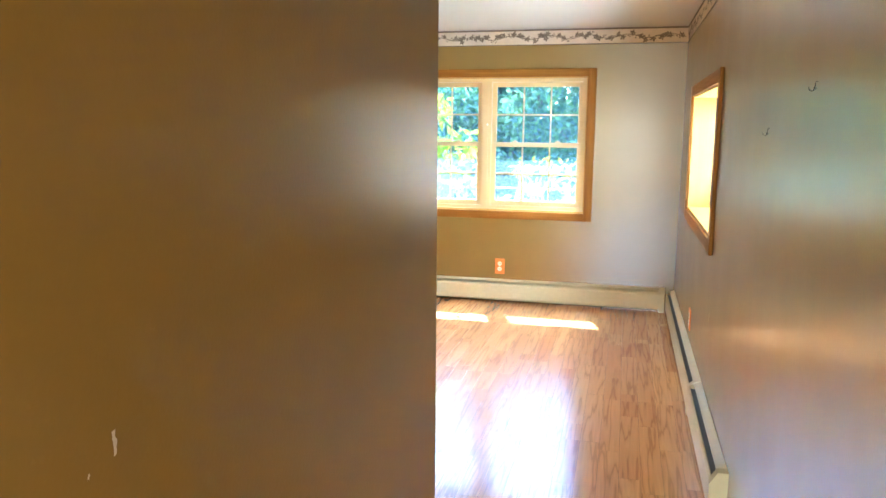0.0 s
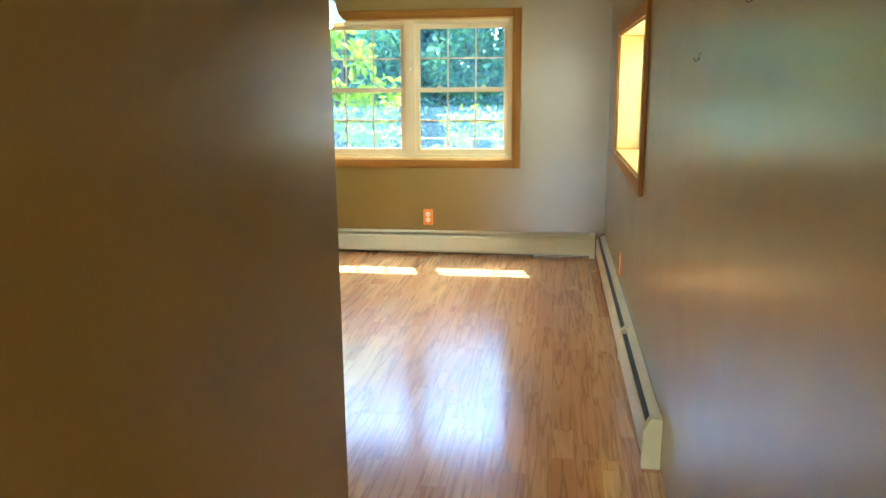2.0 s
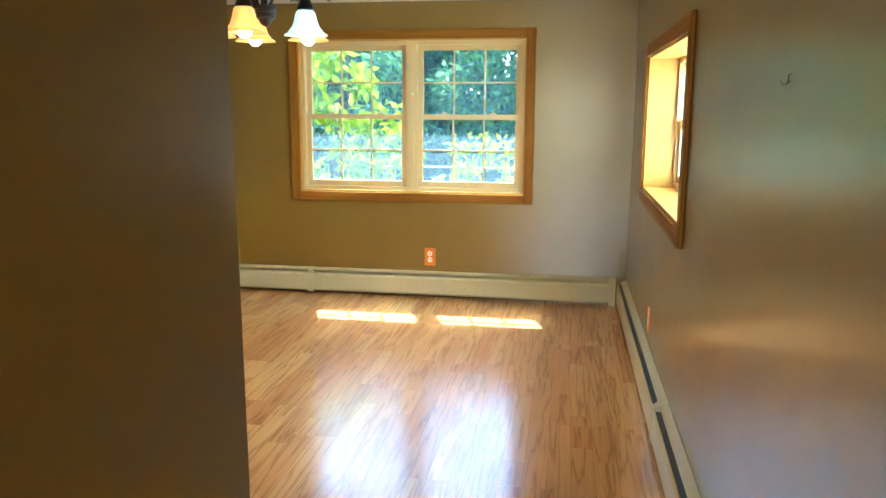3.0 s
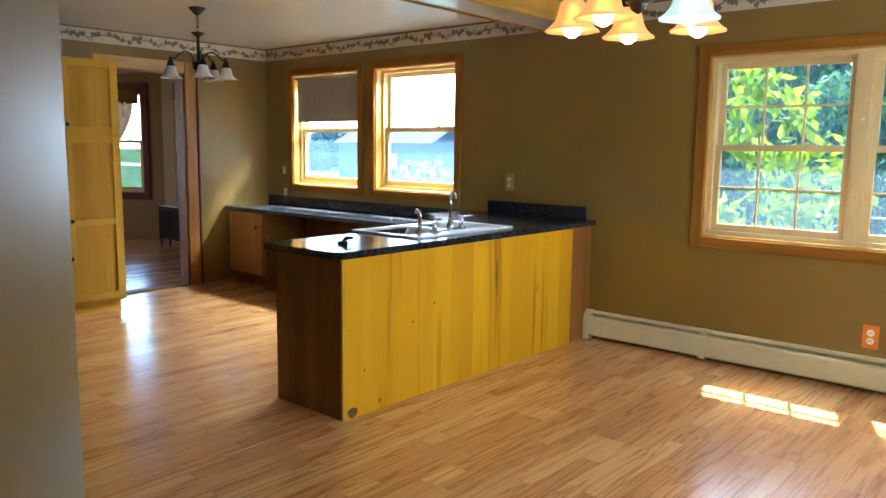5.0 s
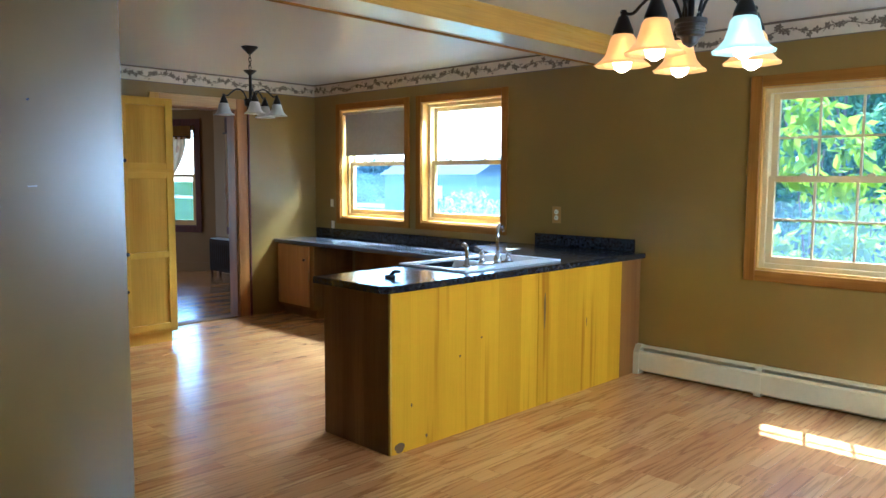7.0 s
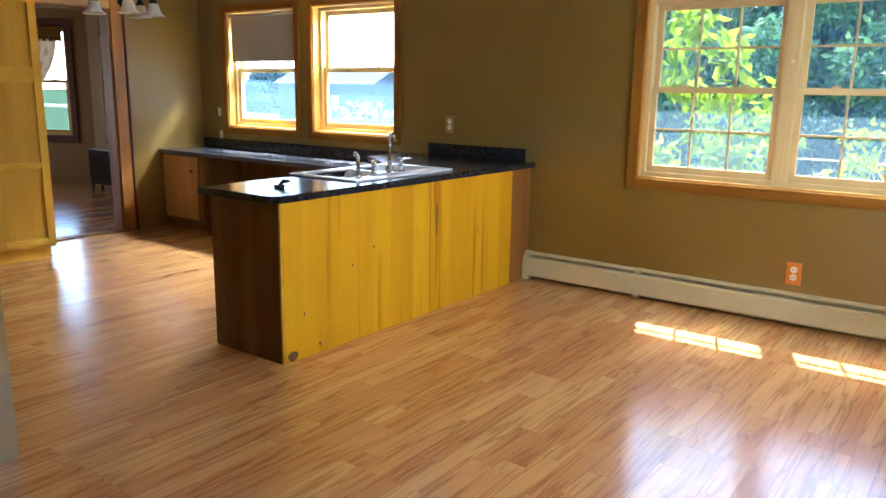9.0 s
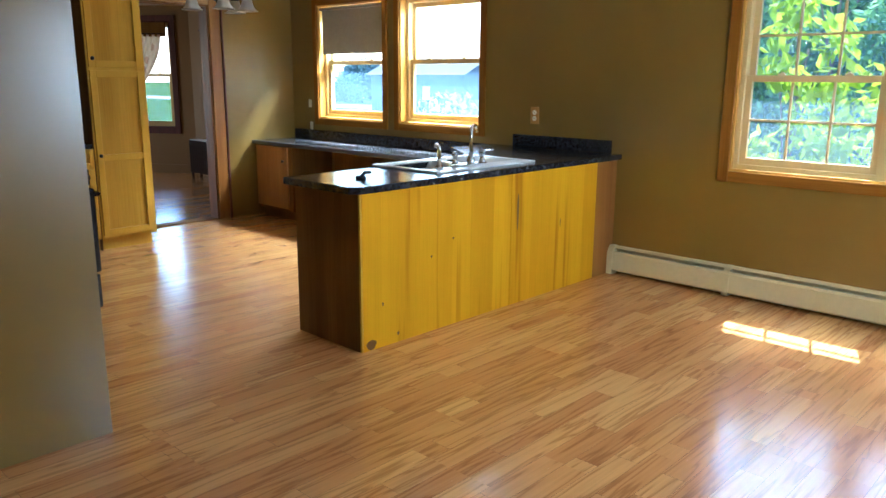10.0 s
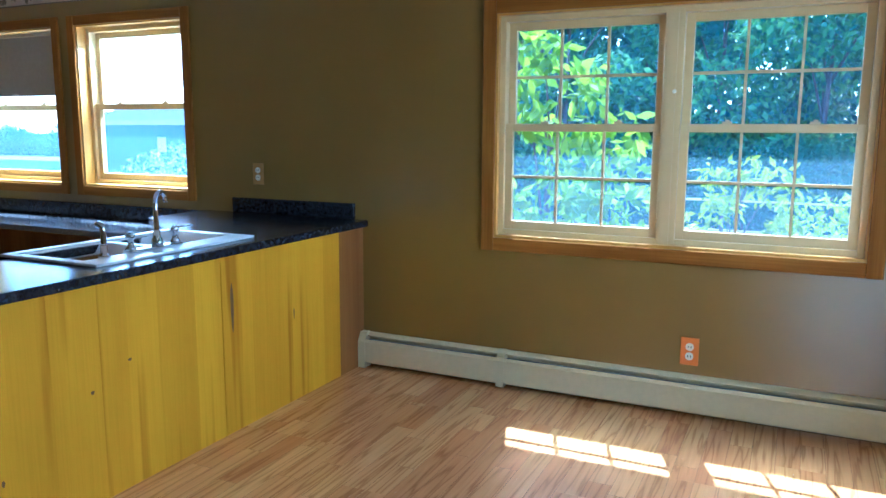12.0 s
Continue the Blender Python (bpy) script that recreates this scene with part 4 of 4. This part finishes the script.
# ---- chandeliers ----
def chandelier(name, m, angles, rad, drop, label, lit, hub_mat, chain, q=1.0):
    """origin at the hub's lowest point; arms curve up and out, shades open downwards."""
    t = thing(name, m, label, "chandelier")
    part("hub", lathe(bmesh.new(), [(0.004, 0), (0.022, 0.012), (0.030, 0.03), (0.042, 0.036), (0.042, 0.046), (0.046, 0.048), (0.046, 0.058), (0.044, 0.06), (0.044, 0.07), (0.05, 0.072), (0.05, 0.086), (0.02, 0.09)], 24), hub_mat, t, smooth=False)
    top = drop
    if chain:
        part("stem", lathe(bmesh.new(), [(0.012, 0.085), (0.012, 0.27), (0.05, 0.30), (0.05, 0.305), (0.008, 0.31)], 16), black_metal, t)
        bm = bmesh.new()
        z = 0.31
        k = 0
        while z < top - 0.05:
            mm = Matrix.Translation((0, 0, z + 0.02)) @ pose(0, 0, 0, 90, 0, 0 if k % 2 else 90) @ Matrix.Diagonal((0.7, 1.3, 1, 1))
            ring = [mm @ Vector((0.015 * math.cos(a), 0.015 * math.sin(a), 0)) for a in [i * math.pi / 6 for i in range(13)]]
            tube(bm, ring, 0.003, 6)
            z += 0.028
            k += 1
        part("chain", bm, black_metal, t)
    else:
        part("stem", lathe(bmesh.new(), [(0.010, 0.085), (0.010, top - 0.03)], 12), black_metal, t)
    part("canopy", lathe(bmesh.new(), [(0.014, top - 0.055), (0.02, top - 0.05), (0.062, top - 0.008), (0.065, top - 0.001)], 24), black_metal, t, smooth=True)
    for i, a in enumerate(angles):
        c, s = math.cos(radians(a)), math.sin(radians(a))
        def at(r, z):
            return (r * c, r * s, z * q)
        part("arm", tube(bmesh.new(), smooth_path([at(0.025, 0.07), at(rad * 0.16, 0.12), at(rad * 0.30, 0.185), at(rad * 0.52, 0.20), at(rad * 0.72, 0.165), at(rad * 0.86, 0.135), at(rad, 0.14)]), 0.0055, 8), black_metal, t, smooth=True)
        o = Matrix.Translation(at(rad, 0)) @ Matrix.Scale(q, 4)
        part("holder", lathe(bmesh.new(), [(0.010, 0.15), (0.013, 0.142), (0.010, 0.132), (0.018, 0.125), (0.027, 0.10), (0.037, 0.075), (0.038, 0.062)], 18, o), black_metal, t, smooth=True)
        cool = lit and i == 2
        mat = shade_off if not lit else shade_lit_cool if cool else shade_lit
        prof = [(0.033, 0.066), (0.045, 0.05), (0.052, 0.02), (0.062, -0.01), (0.082, -0.035, 1), (0.100, -0.048, 1), (0.097, -0.049, 1), (0.078, -0.038, 1), (0.058, -0.012), (0.048, 0.018), (0.041, 0.048), (0.030, 0.062)]
        part("shade", lathe(bmesh.new(), prof, 40, o, 0.035, 8), mat, t, "frosted bell-shaped glass shade" + (", lit" if lit else ", unlit"), True)
        if lit:
            part("bulb", lathe(bmesh.new(), [(0.012, 0.05), (0.014, 0.02), (0.030, -0.015), (0.034, -0.038), (0.028, -0.058), (0.012, -0.07), (0.002, -0.072)], 20, o), bulb_cool if cool else bulb_warm, t, "glowing bulb", True)
    return t


chandelier("chandelier", pose(-0.78, 6.37, 1.84), [-163, -91, -19, 53, 125], 0.212, H - 1.84, "dark metal chandelier with five lit bell shades over the dining floor", True, bronze, False, 0.9)
chandelier("chandelier", pose(-4.84, 7.28, 1.942), [-115, -23, 50, 115], 0.20, H - 1.942, "black chandelier with unlit frosted bell shades hanging in the kitchen", False, black_metal, True, 0.8)

window("window_5", M1 @ pose(W1[0], 0, 0), [W1[1] - W1[0]], Z1[0], Z1[1], "dark-cased tall window with a tied-back sheer curtain", depth=0.07, case_mat=dark_casing, jamb_mat=dark_casing)
window("window_6", M2 @ pose(W2[0], 0, 0), [W2[1] - W2[0]], Z1[0], Z1[1], "dark-cased tall window above the radiator", depth=0.07, case_mat=dark_casing, jamb_mat=dark_casing)
# ---- things in the next room ----
cloth, cn, cl, cb_ = node_mat("sheer cream cloth with rose flecks", (0.8, 0.72, 0.62), 0.8)
cb_.inputs["Transmission Weight"].default_value = 0.0
vo = cn.new("ShaderNodeTexVoronoi")
vo.inputs["Scale"].default_value = 7.5
cl.new(coords(cn, cl, (1, 1, 0.6)), vo.inputs["Vector"])
cl.new(ramp(cn, cl, vo.outputs["Distance"], [(0.20, (0.36, 0.09, 0.06)), (0.32, (0.70, 0.56, 0.42))]), cb_.inputs["Base Color"])
tr = cn.new("ShaderNodeBsdfTranslucent")
tr.inputs[0].default_value = (0.60, 0.42, 0.28, 1)
ms = cn.new("ShaderNodeMixShader")
ms.inputs[0].default_value = 0.5
cl.new(cb_.outputs[0], ms.inputs[1])
cl.new(tr.outputs[0], ms.inputs[2])
cl.new(ms.outputs[0], cn["Material Output"].inputs[0])


def curtain(name, m, x0, x1, z0, z1, tie, label):
    """hangs from z1, gathered to x0 at the height tie."""
    t = thing(name, m, label, "curtain")
    bm = bmesh.new()
    cols, rows = 44, 26
    g = []
    for j in range(rows + 1):
        z = z1 + (z0 - z1) * j / rows
        k = (z1 - z) / (z1 - tie)
        wid = 1 - 0.5 * min(k, 1) ** 1.8 if k <= 1 else 0.5 + 0.08 * min((k - 1) * 2, 1)
        g.append([bm.verts.new((x0 + (x1 - x0) * wid * i / cols, -0.05 + 0.018 * math.sin(i * 1.15 + 0.4 * math.sin(j * 0.3)), z)) for i in range(cols + 1)])
    for a, b in zip(g, g[1:]):
        for i in range(cols):
            bm.faces.new((a[i], a[i + 1], b[i + 1], b[i]))
    part("cloth", bm, cloth, t, smooth=True)
    part("rod", tube(bmesh.new(), [(x0 - 0.05, -0.05, z1 + 0.01), (x1 + 0.05, -0.05, z1 + 0.01)], 0.008), black_metal, t)
    return t


curtain("curtain", M1, W1[0] - 0.02, W1[1] - 0.12, 0.75, 2.02, 1.28, "sheer cream curtain with rose flecks, tied back")
curtain("curtain", M2, W2[0] - 0.03, W2[1], 0.70, 2.05, 0.95, "sheer cream curtain with rose flecks beside the radiator")
bb = thing("bamboo_blind", M1 @ pose((W1[0] + W1[1]) / 2, -0.03, 2.06), "brown bamboo blind rolled up at the window head", "blind")
bm = bmesh.new()
for i in range(7):
    box(bm, -0.36, 0.36, -0.02 - 0.003 * (i % 2), 0.012, -0.07 + i * 0.028, -0.07 + i * 0.028 + 0.0285, 0.003)
part("roll", bm, dark_panel, bb)
rd = thing("radiator", pose(-9.74, 9.63, 0), "old brown cast-iron column radiator with a pale top", "radiator")
for i in range(11):
    x = 0.028 + i * 0.056
    bm = bmesh.new()
    for yy in (-0.07, 0.0, 0.07):
        box(bm, x - 0.02, x + 0.02, yy - 0.022, yy + 0.022, 0.08, 0.50, 0.012, 2)
    box(bm, x - 0.0275, x + 0.0275, -0.09, 0.09, 0.07, 0.13, 0.014, 2)
    box(bm, x - 0.0275, x + 0.0275, -0.09, 0.09, 0.46, 0.535, 0.014, 2)
    if i in (0, 10):
        box(bm, x - 0.018, x + 0.018, -0.08, -0.05, 0.0, 0.08, 0.004)
        box(bm, x - 0.018, x + 0.018, 0.05, 0.08, 0.0, 0.08, 0.004)
    s = part("section", bm, iron_rad, rd)
part("pale_top", boxes([(0.01, 0.60, -0.075, 0.075, 0.5355, 0.545)], 0.003), rad_top, rd, "pale strip along the top")

# ---- outside ----
def leaf_mat(name, a, b_, trans=0.35):
    m, nt, ln, b = node_mat(name, a, 0.75, spec=0.15)
    gi = nt.new("ShaderNodeNewGeometry")
    c = ramp(nt, ln, gi.outputs["Random Per Island"], [(0.0, b_), (1.0, a)])
    ln.new(c, b.inputs["Base Color"])
    t = nt.new("ShaderNodeBsdfTranslucent")
    ln.new(c, t.inputs[0])
    mx = nt.new("ShaderNodeMixShader")
    mx.inputs[0].default_value = trans
    ln.new(b.outputs[0], mx.inputs[1])
    ln.new(t.outputs[0], mx.inputs[2])
    ln.new(mx.outputs[0], nt["Material Output"].inputs[0])
    return m


leaf_fresh = leaf_mat("fresh yellow-green leaves", (0.40, 0.52, 0.03), (0.17, 0.28, 0.02), 0.5)
leaf_mid = leaf_mat("green leaves", (0.22, 0.38, 0.12), (0.06, 0.14, 0.10))
# the bluish haze of distance is mixed into this leaf colour
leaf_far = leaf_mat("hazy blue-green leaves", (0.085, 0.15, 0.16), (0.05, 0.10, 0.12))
leaf_pale = leaf_mat("pale flowering leaves", (0.42, 0.46, 0.03), (0.22, 0.28, 0.02))
# blue haze is put into the leaves of the wood behind as well
leaf_wood = leaf_mat("green leaves tinted with blue haze", (0.12, 0.25, 0.15), (0.04, 0.11, 0.11))
leaf_hedge = leaf_mat("dull green leaves", (0.075, 0.16, 0.07), (0.05, 0.12, 0.07))
bark = plain("grey-brown bark", (0.16, 0.12, 0.09), 0.8, grain=0.4, scale=12)
grass_mat = plain("sunlit lawn", (0.030, 0.055, 0.018), 1.0, 0.0, 0.0, grain=0.45, scale=0.8)
gnd = part("ground", boxes([(-300, 300, -300, 400, -1.1, -0.6)]), grass_mat)
tagged(gnd, "sunlit green lawn reaching the woods", "ground", kind="structure")
found = part("foundation", boxes([(-12.6, 1.3, 0.5, N + 0.10, -0.6, -0.121)]), plain("grey block foundation", (0.35, 0.34, 0.32), 0.8))
tagged(found, "grey foundation wall", "foundation", kind="structure")


def leaves(name, parent, mat, blobs, n, size, seed):
    """leaf blades scattered through uneven clumps: centre, radii, joined."""
    rs = np.random.RandomState(seed)
    w = np.array([b[1] ** 2 for b in blobs], float)
    idx = rs.choice(len(blobs), n, p=w / w.sum())
    c = np.array([b[0] for b in blobs], float)[idx]
    r = np.array([b[1] for b in blobs], float)[idx]
    d = rs.normal(size=(n, 3))
    d /= np.linalg.norm(d, axis=1)[:, None]
    p = c + d * (r * rs.uniform(0.35, 1.08, n) ** 0.6)[:, None] * np.array([1, 1, 0.85])
    a = rs.normal(size=(n, 3))
    a[:, 2] -= 0.7
    a /= np.linalg.norm(a, axis=1)[:, None]
    s = np.cross(a, rs.normal(size=(n, 3)))
    s /= np.linalg.norm(s, axis=1)[:, None]
    ln_ = (size * rs.uniform(0.6, 1.3, n))[:, None]
    v = np.stack([p, p + a * ln_ * 0.45 + s * ln_ * 0.22, p + a * ln_, p + a * ln_ * 0.45 - s * ln_ * 0.22], 1).reshape(-1, 3)
    me = bpy.data.meshes.new(name)
    me.from_pydata(v.tolist(), [], np.arange(4 * n).reshape(-1, 4).tolist())
    me.materials.append(mat)
    ob = new(name, me)
    ob.parent = parent
    tagged(ob, kind="stuff")
    return ob


def tree(name, x, y, h, spread, mat, n, size, seed, label, category="tree", low=0.35):
    rr = random.Random(seed)
    t = thing(name, pose(x, y, -0.6), label, category)
    bm = bmesh.new()
    pts = smooth_path([(0, 0, 0), (rr.uniform(-.1, .1) * h * .3, rr.uniform(-.1, .1) * h * .3, h * 0.4), (rr.uniform(-.1, .1) * h * .4, 0, h * 0.85)], 4)
    tube(bm, pts, [max(0.012 * h * (1.1 - i / len(pts)), 0.008) for i in range(len(pts))], 8)
    blobs = []
    for i in range(11):
        z = h * (low + (0.95 - low) * i / 10)
        a = i * 2.4 + rr.uniform(-.4, .4)
        rad = spread * rr.uniform(0.35, 0.8) * (1.1 - 0.6 * abs(i / 10 - 0.35))
        e = (rad * math.cos(a), rad * math.sin(a), z + rr.uniform(0, 0.08) * h)
        k = min(int(len(pts) * z / h * 0.9), len(pts) - 1)
        b0 = pts[max(k - 1, 0)]
        tube(bm, smooth_path([b0, ((b0[0] + e[0]) / 2, (b0[1] + e[1]) / 2, (b0[2] + e[2]) / 2 + 0.03 * h), e], 3), [0.005 * h * (1 - j / 8) for j in range(7)], 6)
        blobs.append((e, spread * rr.uniform(0.28, 0.5)))
    part("trunk", bm, bark, t, smooth=True)
    leaves("crown", t, mat, blobs, n, size, seed)
    return t


tree("shrub", -2.0, 11.2, 2.7, 0.42, leaf_fresh, 480, 0.17, 11, "leafy yellow-green young tree close to the window", "shrub", 0.25)
tree("shrub", -1.5, 11.1, 2.05, 0.62, leaf_fresh, 700, 0.14, 12, "leafy yellow-green shrub close to the window", "shrub", 0.3)
tree("shrub", -0.6, 12.6, 1.75, 0.5, leaf_pale, 900, 0.10, 13, "pale flowering shrub below the window", "shrub", 0.3)
tree("shrub", 0.1, 13.6, 1.25, 0.6, leaf_pale, 1000, 0.10, 14, "low pale flowering shrub", "shrub", 0.3)
tree("shrub", -8.4, 14.2, 1.6, 1.2, leaf_fresh, 3200, 0.08, 15, "rounded green shrub on the lawn", "shrub", 0.25)
rr = random.Random(5)
for i in range(12):
    x = -7.4 + i * 1.9 + rr.uniform(-0.4, 0.4)
    tree("tree", x, 19 + rr.uniform(-1.0, 1.5), rr.uniform(4.9, 5.6), 1.9, leaf_mid, 13000, 0.17, 30 + i, "full green broadleaf tree at the edge of the lawn", low=0.04)
for i in range(8):
    tree("shrub", -2.6 + i * 1.5 + rr.uniform(-0.3, 0.3), 16.9 + rr.uniform(-0.3, 0.3), rr.uniform(1.5, 2.1), 1.1, leaf_hedge, 4500, 0.11, 80 + i, "dense dark green shrub behind the fence", "shrub", 0.05)
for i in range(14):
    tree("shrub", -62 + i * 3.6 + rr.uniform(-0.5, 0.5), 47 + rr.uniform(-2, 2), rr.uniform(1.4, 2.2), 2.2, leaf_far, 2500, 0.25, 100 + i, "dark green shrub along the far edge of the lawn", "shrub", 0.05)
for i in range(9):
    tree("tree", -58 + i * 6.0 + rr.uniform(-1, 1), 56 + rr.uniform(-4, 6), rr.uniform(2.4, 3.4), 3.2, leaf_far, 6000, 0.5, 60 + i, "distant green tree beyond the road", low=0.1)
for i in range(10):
    tree("tree", -13.0 + i * 3.2 + rr.uniform(-0.5, 0.5), 25 + rr.uniform(-1, 1), rr.uniform(7.5, 8.5), 3.2, leaf_wood, 9000, 0.34, 130 + i, "tall tree with haze-blue leaves filling the wood behind", low=0.05)
road = part("road", boxes([(-300, 300, 38, 43, -0.65, -0.585)]), plain("pale sunlit asphalt", (0.14, 0.14, 0.14), 1.0, 0.0, 0.0))
tagged(road, "sun-bleached grey road beyond the lawn", "road", kind="structure")
fn = thing("fence", pose(-3, 15.8, -0.6), "thin white two-rail fence across the garden", "fence")
for i in range(6):
    part("post", boxes([(i * 2.0 - 0.025, i * 2.0 + 0.025, -0.04, 0.04, 0, 1.2)], 0.006), bark, fn)
for z in (0.72, 1.12):
    part("rail", boxes([(-0.04, 10.04, 0.041, 0.06, z - 0.015, z + 0.015)], 0.004), vinyl, fn)
van = thing("shed", pose(-24.5, 30, -0.6), "low dark blue shed with a small yellow shutter beyond the lawn", "shed")
part("wall", boxes([(-3, 3, -1.5, 1.5, 0, 2.2)], 0.01), plain("grey-blue siding", (0.045, 0.075, 0.13), 0.6), van)
bm = bmesh.new()
vs = [bm.verts.new(v) for v in ((-3.2, -1.7, 2.201), (3.2, -1.7, 2.201), (3.2, 1.7, 2.201), (-3.2, 1.7, 2.201), (-3.2, 0, 3.0), (3.2, 0, 3.0))]
for f in ((0, 1, 5, 4), (2, 3, 4, 5), (0, 4, 3), (1, 2, 5), (0, 3, 2, 1)):
    bm.faces.new([vs[k] for k in f])
part("roof", bm, plain("grey shingles", (0.05, 0.065, 0.09), 0.8), van)
part("shutter", boxes([(0.5, 0.95, -1.53, -1.5005, 1.1, 1.7)]), plain("yellow paint", (0.6, 0.45, 0.08), 0.5), van)

# ---- floor planks, laid along y ----
fl = thing("floor", pose(0, 0, 0), "glossy wood laminate floor in narrow mixed strips", "floor", kind="structure")
PW, PLN = 0.1965, 1.28
plank_cache = {}


def plank(x0, x1, y0, y1):
    w, l = round(x1 - x0, 4), round(y1 - y0, 4)
    key = (w, l)
    if key not in plank_cache:
        bm = box(bmesh.new(), -w / 2 + 0.0002, w / 2 - 0.0002, -l / 2 + 0.0003, l / 2 - 0.0003, -0.010, 0.0)
        me = bpy.data.meshes.new("plank")
        bm.to_mesh(me)
        bm.free()
        me.materials.append(plank_mat)
        plank_cache[key] = me
    ob = new("plank", plank_cache[key])
    ob.parent = fl
    ob.location = ((x0 + x1) / 2, (y0 + y1) / 2, 0)


def lay(xa, xb, ya, yb, seed):
    rr = random.Random(seed)
    x = xa
    while x < xb - 1e-4:
        xe = min(x + PW, xb)
        y = ya - rr.choice([0.0, 0.32, 0.64, 0.96])
        while y < yb - 1e-4:
            a, b = max(y, ya), min(y + PLN, yb)
            if b - a > 0.02:
                plank(x, xe, a, b)
            y += PLN
        x = xe


lay(HX, R, BACK, SY, 1)
lay(PX, R, SY, N, 2)
lay(WK, PX, PY, N, 4)
lay(-11.5, X2, 6.4, 9.79, 6)
